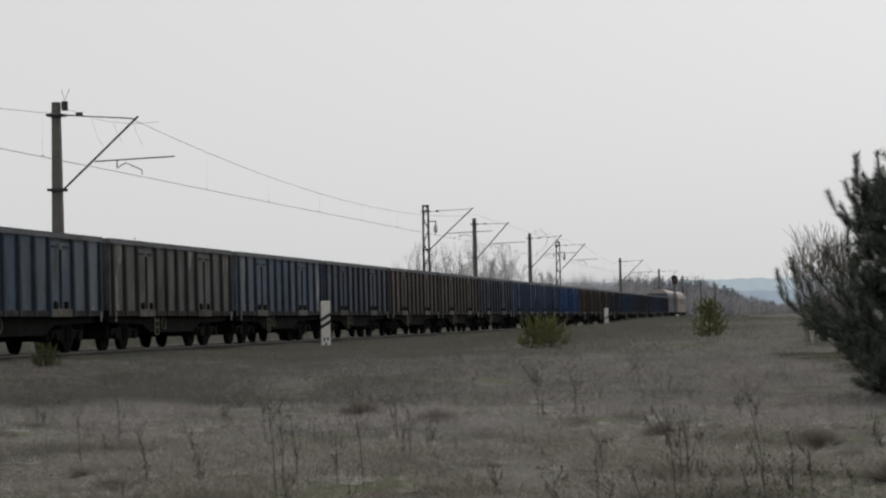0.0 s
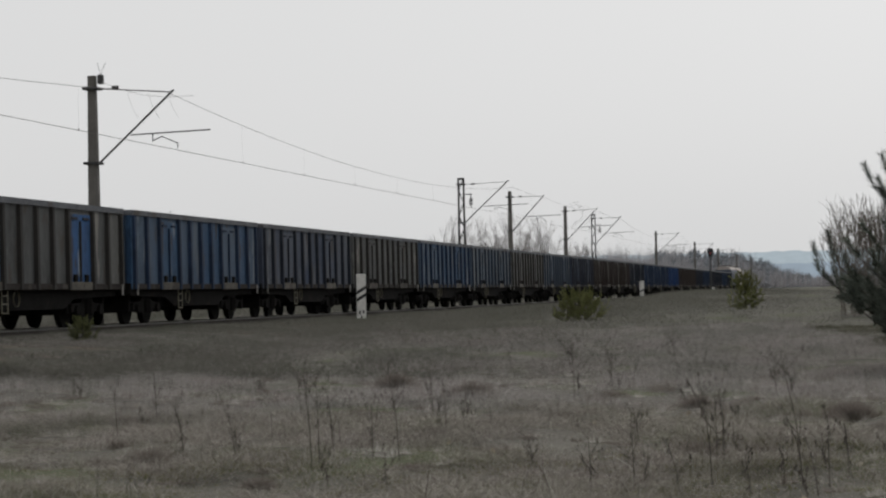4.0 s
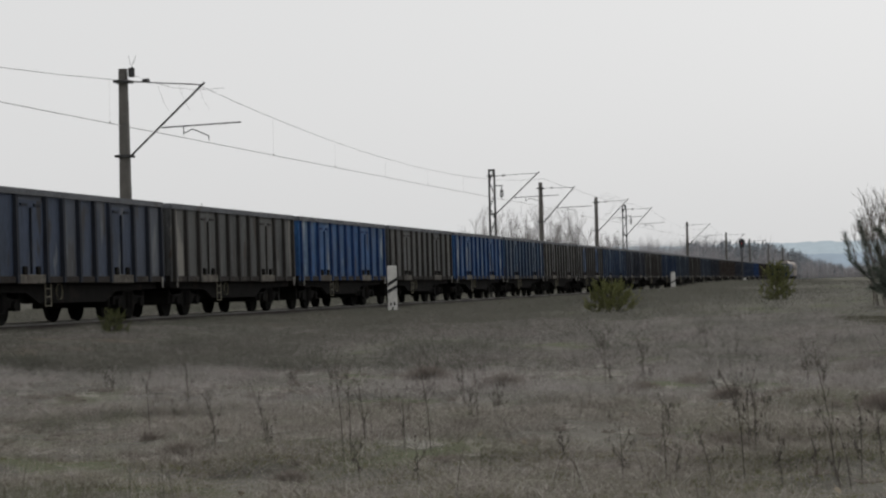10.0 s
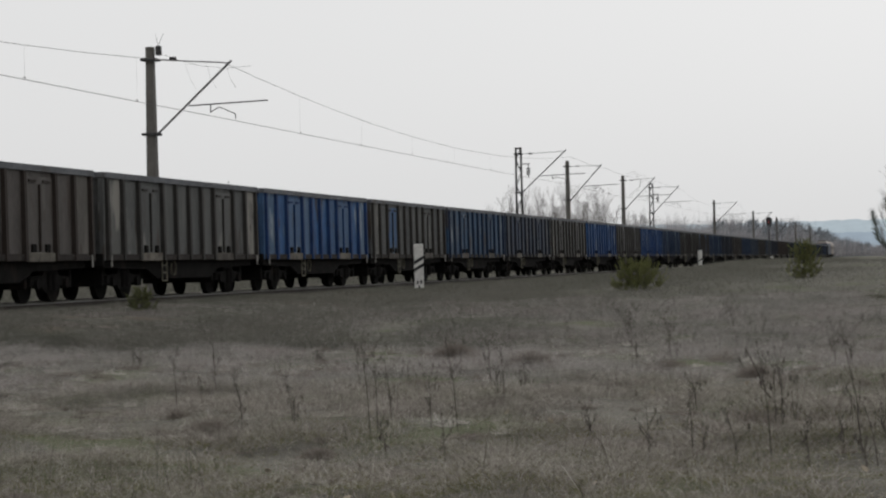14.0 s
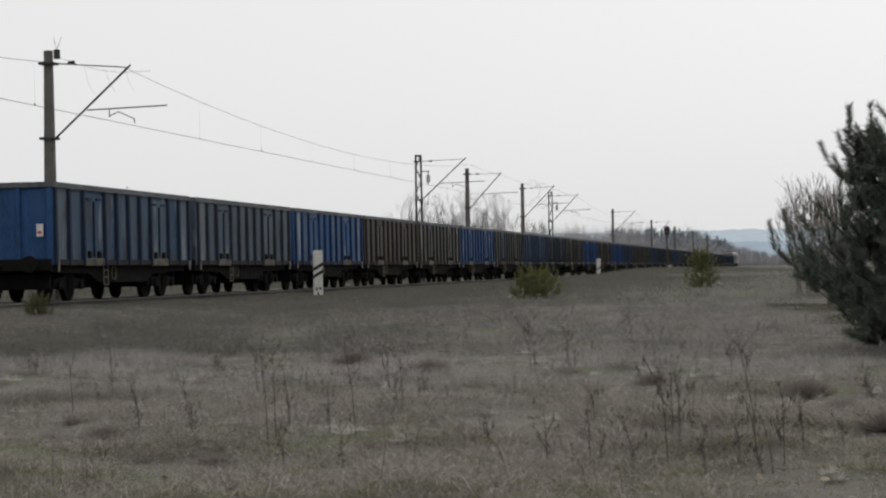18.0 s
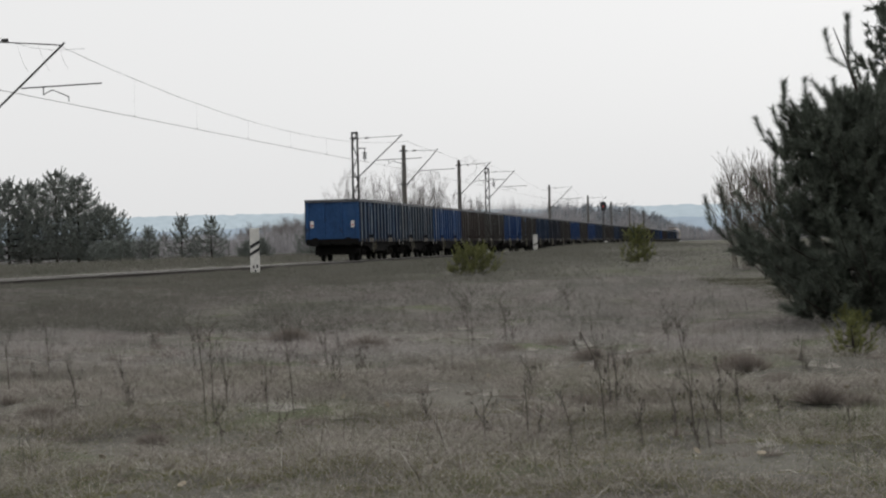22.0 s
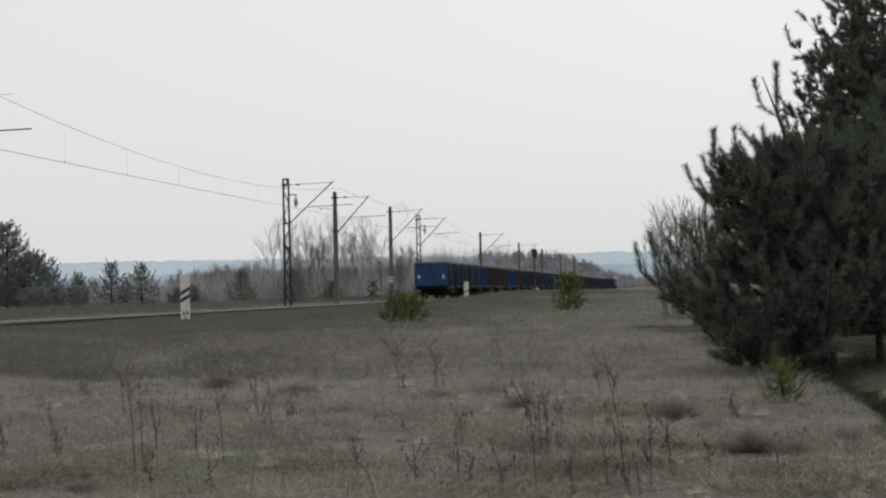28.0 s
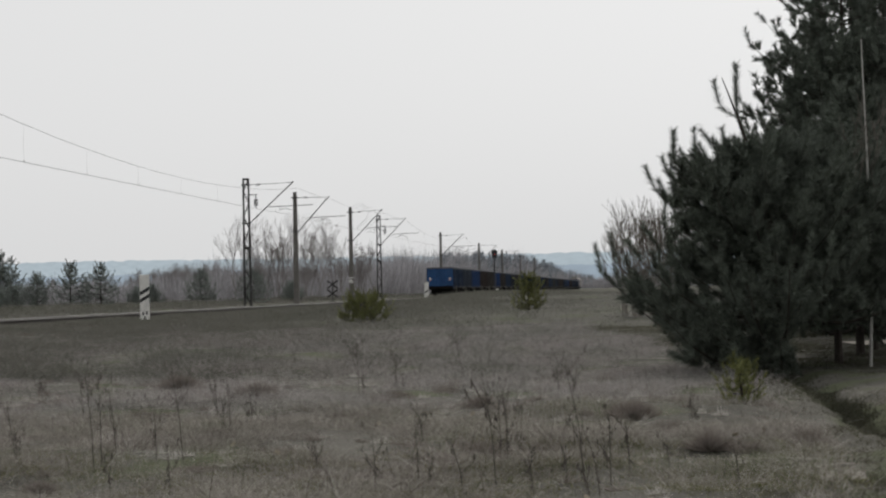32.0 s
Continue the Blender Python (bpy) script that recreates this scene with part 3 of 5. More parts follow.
    bmesh.ops.create_cone(bm, cap_ends=False, segments=14, radius1=0.2, radius2=0.2, depth=0.04, matrix=pose(1.36, -1.2, 0.78) @ pose(0, 0, 0, 0, 90, 0))
    part("brake_wheel", bm, M["ladder"], w, "pale hand brake wheel")
    bm = bmesh.new()
    for x in (-0.95, 0.95):
        box(bm, x - 0.06, x + 0.06, -3.0, 3.0, 0.52, 0.84)
    box(bm, -0.9, 0.9, -2.6, 2.6, 0.6, 0.8)
    part("brake_rigging", bm, D, w)
    for x in (-1.22, 1.22):
        # fish-bellied side beam
        bm = bmesh.new()
        v = [(-6.4, 1.05), (-6.4, 0.82), (-3.1, 0.76), (-2.3, 0.5), (2.3, 0.5), (3.1, 0.76), (6.4, 0.82), (6.4, 1.05)]
        a = [bm.verts.new((x - 0.05, *q)) for q in v]
        b = [bm.verts.new((x + 0.05, *q)) for q in v]
        bm.faces.new(a)
        bm.faces.new(b[::-1])
        for k in range(8):
            bm.faces.new((a[k], b[k], b[(k + 1) % 8], a[(k + 1) % 8]))
        bmesh.ops.recalc_face_normals(bm, faces=bm.faces)
        part("side_beam", bm, D, w)
    for yb in (-4.5, 4.5):
        bm = bmesh.new()
        for x in (-1.05, 1.05):
            # side frame that rises over the springs
            v = [(-1.25, 0.4), (-1.2, 0.62), (-0.5, 0.66), (-0.35, 0.82), (0.35, 0.82), (0.5, 0.66), (1.2, 0.62), (1.25, 0.4), (0.6, 0.42), (0.35, 0.25), (-0.35, 0.25), (-0.6, 0.42)]
            a = [bm.verts.new((x - 0.07, q[0], q[1])) for q in v]
            b = [bm.verts.new((x + 0.07, q[0], q[1])) for q in v]
            bm.faces.new(a)
            bm.faces.new(b[::-1])
            for k in range(12):
                bm.faces.new((a[k], b[k], b[(k + 1) % 12], a[(k + 1) % 12]))
            for yy in (-0.12, 0.12):
                rod(bm, (x + 0.09, yy, 0.3), (x + 0.09, yy, 0.72), 0.075, 0.075, 8)
            for yy in (-0.9, 0.9):
                disc(bm, (x + (0.1 if x > 0 else -0.1), yy, 0.46), (1, 0, 0), 0.13, 0.1, 10)
        box(bm, -1.05, 1.05, -0.2, 0.2, 0.45, 0.82)
        for yy in (-1.4, 1.4):
            box(bm, -1.08, 1.08, yy - 0.07, yy + 0.07, 0.34, 0.78, 0.02)
        bmesh.ops.recalc_face_normals(bm, faces=bm.faces)
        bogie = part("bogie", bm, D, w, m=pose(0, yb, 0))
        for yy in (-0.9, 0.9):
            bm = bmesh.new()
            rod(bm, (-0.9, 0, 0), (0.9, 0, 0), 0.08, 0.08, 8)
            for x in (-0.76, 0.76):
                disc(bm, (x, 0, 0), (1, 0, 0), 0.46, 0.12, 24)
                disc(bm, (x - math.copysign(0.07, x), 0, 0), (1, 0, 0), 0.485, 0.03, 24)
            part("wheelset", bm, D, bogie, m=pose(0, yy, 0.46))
    return w


M["ladder"] = mat("pale_handrail_paint", (0.14, 0.13, 0.095), 0.7, vary=0.3)


def repaint(w, key, doors):
    P = PAINT[key]
    doors_done = []
    for o in w.children_recursive:
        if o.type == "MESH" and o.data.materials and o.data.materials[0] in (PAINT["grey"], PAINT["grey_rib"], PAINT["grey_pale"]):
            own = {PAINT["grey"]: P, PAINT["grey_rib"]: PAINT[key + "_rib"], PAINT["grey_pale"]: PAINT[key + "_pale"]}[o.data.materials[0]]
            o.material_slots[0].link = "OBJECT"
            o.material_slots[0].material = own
            if o.name.startswith("side_door") and o.parent.name.startswith("side_wall"):
                doors_done.append(o)
    if doors:
        near = [o for o in doors_done if o.data.vertices[0].co.x > 0]
        near.sort(key=lambda o: o.data.vertices[0].co.y)
        for d in near[:doors]:
            d.material_slots[0].link = "OBJECT"
            d.material_slots[0].material = PAINT["bright"]
    w["label"] = "open freight wagon with %s ribbed sides%s" % (NAMES[key], ", %s bright blue door%s" % (("one", "two")[doors - 1], "s" if doors > 1 else "") if doors else " over sooty bogies")


train = []
model = build_wagon()
for i, word in enumerate(ORDER):
    w = model if i == 0 else copy_thing(model, pose(0, 0, 0))
    train.append((w, LW * i + 6.55))
for (w, o), word in zip(train, ORDER):
    key, *d = word.split()
    repaint(w, key, int(d[0]) if d else 0)


# the last wagon's rear wall is freshly painted; tail plates hang on it
for o in train[0][0].children_recursive:
    if o.type == "MESH" and o.name.startswith(("end_wall", "end_post")) and o.material_slots[0].link == "OBJECT":
        o.material_slots[0].material = PAINT["deep"]
M["plate_red"] = mat("red_reflector", (0.45, 0.04, 0.03), 0.4, vary=0.1)
for x in (-1.08, 1.08):
    bm = bmesh.new()
    box(bm, x - 0.09, x + 0.09, -6.68, -6.66, 1.78, 2.12)
    p = part("tail_plate", bm, M["white"], train[0][0], "white and red tail plate")
    for z in (1.88,):
        bm = bmesh.new()
        box(bm, x - 0.05, x + 0.05, -6.686, -6.68, z - 0.03, z + 0.05)
        part("red_band", bm, M["plate_red"], p)


def build_loco(body, roof, label):
    """A six-axle locomotive, 20 m over its buffers."""
    w = thing("locomotive", label, "locomotive", "locomotives of the freight train")
    bm = bmesh.new()
    prism(bm, [(-1.48, 1.15), (1.48, 1.15), (1.48, 3.3), (1.3, 3.75), (-1.3, 3.75), (-1.48, 3.3)], -9.1, 9.1)
    part("body_shell", bm, body, w)
    bm = bmesh.new()
    prism(bm, [(-1.3, 3.74), (1.3, 3.74), (1.0, 4.15), (0.5, 4.32), (-0.5, 4.32), (-1.0, 4.15)], -8.9, 8.9)
    part("roof", bm, roof, w, "pale curved roof")
    for y in (-6.5, -3, 0, 3, 6.5):
        bm = bmesh.new()
        box(bm, 1.47, 1.5, y - 0.55, y + 0.55, 2.4, 3.1, 0.01)
        part("side_window", bm, M["black"], w)
    for y in (-1, 1):
        bm = bmesh.new()
        box(bm, -1.15, 1.15, y * 9.1 - 0.03, y * 9.1 + 0.03, 2.5, 3.3, 0.01)
        part("windscreen", bm, M["black"], w)
        bm = bmesh.new()
        box(bm, -1.4, 1.4, y * 9.3 - 0.25, y * 9.3 + 0.25, 0.7, 1.2, 0.02)
        for x in (-0.875, 0.875):
            disc(bm, (x, y * 9.85, 1.03), (0, 1, 0), 0.23, 0.08, 14)
            rod(bm, (x, y * 9.4, 1.03), (x, y * 9.85, 1.03), 0.09)
        part("buffer_beam", bm, M["under"], w)
        bm = bmesh.new()
        for x in (-0.9, 0.9):
            rod(bm, (x, y * 5.2, 4.3), (x * 0.4, y * 4.2, 4.5), 0.04)
        rod(bm, (-0.9, y * 4.2, 4.5), (0.9, y * 4.2, 4.5), 0.04)
        part("pantograph", bm, M["steel"], w)
    for yb in (-5, 5):
        bm = bmesh.new()
        for x in (-1.1, 1.1):
            box(bm, x - 0.1, x + 0.1, -2.3, 2.3, 0.45, 1.0, 0.04)
        b = part("bogie", bm, M["under"], w, m=pose(0, yb, 0))
        for yy in (-1.75, 0, 1.75):
            bm = bmesh.new()
            for x in (-0.76, 0.76):
                disc(bm, (x, 0, 0), (1, 0, 0), 0.6, 0.14, 24)
            rod(bm, (-0.8, 0, 0), (0.8, 0, 0), 0.09)
            part("wheelset", bm, M["under"], b, m=pose(0, yy, 0.6))
    bm = bmesh.new()
    box(bm, -1.3, 1.3, -9.1, 9.1, 0.95, 1.18)
    part("underframe", bm, M["under"], w)
    return w


roof_paint = mat("pale_dusty_roof", (0.3, 0.27, 0.25), 0.8, vary=0.25, scale=1.5, fine=12)
beige = mat("dusty_beige_loco_paint", (0.2, 0.168, 0.148), 0.7, vary=0.25, scale=1.5, fine=12, second=(0.15, 0.1, 0.085), patch=0.0)
head = LW * len(ORDER)
train.append((build_loco(PAINT["dark"], roof_paint, "dark blue locomotive with a pale dusty roof coupled to wagons"), head - 0.62 + 10))
train.append((build_loco(beige, roof_paint, "dusty beige locomotive with a pale roof at the train's head"), head - 0.62 + 30.2))


# ---- trackside things ----
def on_ground(x, y, turn=0.0, sink=0.0):
    return pose(x, y, ground_z(x, y) - sink, 0, 0, turn)


def hectometre_post(s, l, h, stripes):
    p = tr(s, l)
    post = thing("hectometre_post", "white concrete trackside post" + (" with slanting black stripes" if stripes else ", chipped and weathered"), "marker post", "posts beside the track", m=track_pose(s, l, ground_z(p.x, p.y) - 0.1, 14))
    w, d = 0.16, 0.17
    bm = bmesh.new()
    box(bm, -d, d, -w, w, 0, h + 0.1, 0.02)
    part("shaft", bm, M["white"], post)
    if stripes:
        for face, x in ((0, d + 0.004), (1, -w - 0.004)):
            for z in (0.72, 0.98)[: stripes]:
                bm = bmesh.new()
                hw = (w if face == 0 else d) - 0.002
                sgn = 1 if face == 0 else 1
                q = [(-hw, z), (hw, z + 0.2), (hw, z + 0.33), (-hw, z + 0.13)]
                v = [bm.verts.new((x, a, b) if face == 0 else (a, x, b)) for a, b in q]
                v2 = [bm.verts.new((x - 0.01, a, b) if face == 0 else (a, x + 0.01, b)) for a, b in q]
                bm.faces.new(v)
                bm.faces.new(v2[::-1])
                for k in range(4):
                    bm.faces.new((v[k], v2[k], v2[(k + 1) % 4], v[(k + 1) % 4]))
                bmesh.ops.recalc_face_normals(bm, faces=bm.faces)
                part("stripe", bm, M["black"], post, "black painted stripe")
    for a, z in ((-0.06, 0.28), (0.07, 0.3), (0.0, 0.12)):
        bm = bmesh.new()
        box(bm, a - 0.03, a + 0.03, -w - 0.006, -w, z, z + 0.12)
        part("mark", bm, M["black"], post, "worn dark mark")
    return post


hectometre_post(77.6, -3.96, 1.63, 3)
hectometre_post(184.2, -3.96, 1.6, 1)
hectometre_post(279.0, -3.96, 1.0, 0)


def build_signal():
    p = tr(293, -2.8)
    z0 = ground_z(p.x, p.y)
    sig = thing("railway_signal", "tall dark railway light signal showing a red lamp", "railway signal", m=track_pose(293, -2.8, z0))
    H = 6.7 - z0
    bm = bmesh.new()
    rod(bm, (0, 0, 0), (0, 0, H - 0.3), 0.09, 0.08, 8)
    part("mast", bm, M["steel"], sig)
    bm = bmesh.new()
    disc(bm, (0, 0, H - 0.15), (0, 1, 0), 0.42, 0.06, 20)
    box(bm, -0.3, 0.3, -0.06, 0.25, H - 0.9, H, 0.03)
    head = part("signal_head", bm, M["black"], sig)
    glow = bpy.data.materials.new("red_lamp")
    glow.use_nodes = True
    e = glow.node_tree.nodes["Principled BSDF"]
    e.inputs["Base Color"].default_value = (0.5, 0.02, 0.02, 1)
    e.inputs["Emission Color"].default_value = (1, 0.08, 0.06, 1)
    e.inputs["Emission Strength"].default_value = 0.25
    bm = bmesh.new()
    disc(bm, (0, -0.1, H - 0.42), (0, 1, 0), 0.055, 0.08, 12)
    part("lamp", bm, glow, head, "lit red lamp")
    bm = bmesh.new()
    disc(bm, (0, -0.1, H - 0.75), (0, 1, 0), 0.12, 0.08, 12)
    part("lamp", bm, M["black"], head)
    bm = bmesh.new()
    for x in (-0.2, 0.2):
        rod(bm, (x, 0.2, 0.4), (x, 0.2, H - 0.9), 0.018)
    for k in range(12):
        rod(bm, (-0.2, 0.2, 0.5 + k * 0.36), (0.2, 0.2, 0.5 + k * 0.36), 0.014)
    part("ladder", bm, M["steel"], sig)


build_signal()


def build_crossbuck():
    p = tr(181.5, 3.6)
    z0 = ground_z(p.x, p.y)
    cb = thing("level_crossing_cross", "dark double warning cross on a thin post beside the rails", "crossing sign", m=track_pose(181.5, 3.6, z0 - 0.1))
    bm = bmesh.new()
    rod(bm, (0, 0, 0), (0, 0, 2.2), 0.05)
    part("post", bm, M["steel"], cb)
    for z in (1.9, 1.15):
        for k in (-1, 1):
            bm = bmesh.new()
            box(bm, -0.55, 0.55, -0.075 + k * 0.02, -0.055 + k * 0.02, -0.06, 0.06)
            bmesh.ops.rotate(bm, verts=bm.verts, matrix=Matrix.Rotation(k * radians(36), 3, "Y"))
            bmesh.ops.translate(bm, verts=bm.verts, vec=(0, 0, z))
            part("cross_arm", bm, M["lattice"], cb)


build_crossbuck()

# ---- vegetation ----
M["needle"] = mat("pine_needles", (0.1, 0.115, 0.095), 0.8, vary=0.4, scale=1.5, fine=20, bump=0, island=0.5, spec=0.2)
# needles of the distant pines: haze is mixed into the base colour
M["needle_far"] = mat("haze_paled_pine_needles", (0.205, 0.225, 0.208), 0.85, vary=0.3, scale=1.0, fine=10, bump=0, island=0.35, spec=0.15)
M["needle_young"] = mat("yellowish_young_needles", (0.15, 0.158, 0.062), 0.8, vary=0.4, scale=3, fine=20, bump=0, island=0.4, spec=0.2)
M["needle_olive"] = mat("olive_seedling_needles", (0.105, 0.112, 0.05), 0.8, vary=0.4, scale=3, fine=20, bump=0, island=0.4, spec=0.2)
# distant conifers: the blue of the haze is painted into the colour
M["needle_hazy"] = mat("haze_blued_conifer", (0.22, 0.245, 0.27), 0.9, vary=0.3, scale=0.2, fine=3, bump=0, island=0.3, spec=0.1)
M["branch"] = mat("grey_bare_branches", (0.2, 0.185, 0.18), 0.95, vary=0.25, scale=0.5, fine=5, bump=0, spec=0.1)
# distant brushwood: twig colour lightened to stand for haze
M["twig"] = mat("haze_paled_bare_twigs", (0.34, 0.33, 0.342), 0.95, vary=0.25, scale=0.2, fine=3, bump=0, island=0.3, spec=0.1)


def ramp_mat(name, stops, patch, rough=0.95, each=0.5, thin=0.45):
    """Blades whose colour runs through stops from island to island and drifts over the ground in patches."""
    m = bpy.data.materials.new(name)
    m.use_nodes = True
    nodes, links = m.node_tree.nodes, m.node_tree.links
    p = nodes["Principled BSDF"]
    p.inputs["Roughness"].default_value = rough
    p.inputs["Specular IOR Level"].default_value = 0.12
    geo = nodes.new("ShaderNodeNewGeometry")
    co = nodes.new("ShaderNodeTexCoord")
    n = nodes.new("ShaderNodeTexNoise")
    n.inputs["Scale"].default_value, n.inputs["Detail"].default_value = 0.42, 4
    links.new(co.outputs["Object"], n.inputs["Vector"])
    a = nodes.new("ShaderNodeMath")
    a.operation = "MULTIPLY_ADD"
    links.new(n.outputs["Fac"], a.inputs[0])
    a.inputs[1].default_value = patch
    own = nodes.new("ShaderNodeMath")
    own.operation = "MULTIPLY"
    own.inputs[1].default_value = each
    links.new(geo.outputs["Random Per Island"], own.inputs[0])
    links.new(own.outputs[0], a.inputs[2])
    b = nodes.new("ShaderNodeMapRange")
    b.inputs["From Min"].default_value, b.inputs["From Max"].default_value = patch * 0.3, each + patch * 0.7
    links.new(a.outputs[0], b.inputs["Value"])
    r = nodes.new("ShaderNodeValToRGB")
    while len(r.color_ramp.elements) < len(stops):
        r.color_ramp.elements.new(0.5)
    for e, (pos, c) in zip(r.color_ramp.elements, stops):
        e.position, e.color = pos, (*c, 1)
    links.new(b.outputs[0], r.inputs["Fac"])
    links.new(r.outputs["Color"], p.inputs["Base Color"])
    n.inputs["Roughness"].default_value = 0.65
    # light shines through thin dry blades
    through_light = nodes.new("ShaderNodeBsdfTranslucent")
    links.new(r.outputs["Color"], through_light.inputs["Color"])
    blend = nodes.new("ShaderNodeMixShader")
    blend.inputs[0].default_value = thin
    links.new(p.outputs[0], blend.inputs[1])
    links.new(through_light.outputs[0], blend.inputs[2])
    links.new(blend.outputs[0], nodes["Material Output"].inputs["Surface"])
    return m


M["grass"] = ramp_mat("withered_grass", [(0, (0.064, 0.086, 0.038)), (0.2, (0.128, 0.136, 0.081)), (0.36, (0.222, 0.211, 0.180)), (0.52, (0.350, 0.329, 0.296)), (0.66, (0.154, 0.130, 0.117)), (0.82, (0.274, 0.255, 0.233)), (1, (0.513, 0.483, 0.449))], 3.0, each=1.2, thin=0.2)
M["grass_mid"] = ramp_mat("grey_meadow_grass", [(0, (0.126, 0.133, 0.108)), (0.25, (0.186, 0.183, 0.171)), (0.45, (0.266, 0.252, 0.241)), (0.6, (0.321, 0.302, 0.293)), (0.74, (0.205, 0.178, 0.173)), (0.88, (0.279, 0.263, 0.256)), (1, (0.391, 0.371, 0.362))], 2.4, each=0.4)
M["grass_far"] = ramp_mat("dull_turf", [(0.0, (0.11, 0.118, 0.098)), (0.4, (0.15, 0.15, 0.139)), (0.75, (0.192, 0.186, 0.177)), (1.0, (0.245, 0.236, 0.226))], 1.6, each=0.3)
M["moss_turf"] = ramp_mat("mossy_short_turf", [(0.0, (0.042, 0.051, 0.026)), (0.5, (0.074, 0.074, 0.051)), (0.8, (0.105, 0.095, 0.079)), (1.0, (0.140, 0.133, 0.108))], 1.6)
M["moss"] = ramp_mat("olive_moss", [(0.0, (0.085, 0.09, 0.04)), (0.5, (0.14, 0.14, 0.066)), (1.0, (0.2, 0.185, 0.1))], 1.2)
M["verge"] = ramp_mat("dark_trackside_turf", [(0.0, (0.085, 0.092, 0.071)), (0.5, (0.115, 0.113, 0.098)), (1.0, (0.16, 0.151, 0.136))], 1.6, each=0.2)
# turf along the rut, much darker than the turf around it
M["rut"] = ramp_mat("dark_rut_turf", [(0.0, (0.025, 0.03, 0.018)), (1.0, (0.055, 0.052, 0.038))], 0.8)
M["straw"] = ramp_mat("pale_straw", [(0.0, (0.344, 0.327, 0.299)), (1.0, (0.535, 0.517, 0.483))], 0.5)
M["tuft"] = ramp_mat("brown_tussock_blades", [(0.0, (0.12, 0.103, 0.09)), (0.5, (0.2, 0.175, 0.156)), (1.0, (0.31, 0.285, 0.256))], 0.3, thin=0.2)
M["weed"] = mat("dead_weed_stalk", (0.08, 0.07, 0.061), 0.95, vary=0.35, scale=8, fine=40, bump=0, island=0.3)


def brush(rng, base, tip, n, length, width):
    """Needles round a shoot, as triangles: vertices (n, 3, 3)."""
    base, tip = np.asarray(base, float), np.asarray(tip, float)
    d = tip - base
    L = np.linalg.norm(d)
    d /= L
    a = np.cross(d, (0.3, 0.5, 0.81))
    a /= np.linalg.norm(a)
    b = np.cross(d, a)
    t = rng.random(n) ** 0.85
    ang = rng.random(n) * 2 * np.pi
    out = np.cos(ang)[:, None] * a + np.sin(ang)[:, None] * b
    ways = out * rng.uniform(0.5, 1.0, (n, 1)) + d * rng.uniform(0.55, 1.2, (n, 1))
    ways /= np.linalg.norm(ways, axis=1)[:, None]
    o = base + d * L * t[:, None]
    side = np.cross(ways, rng.normal(size=(n, 3)))
    side /= np.linalg.norm(side, axis=1)[:, None] + 1e-9
    w = width * 0.5
    return np.stack([o - side * w, o + side * w, o + ways * (length * rng.uniform(0.7, 1.15, (n, 1)))], 1)


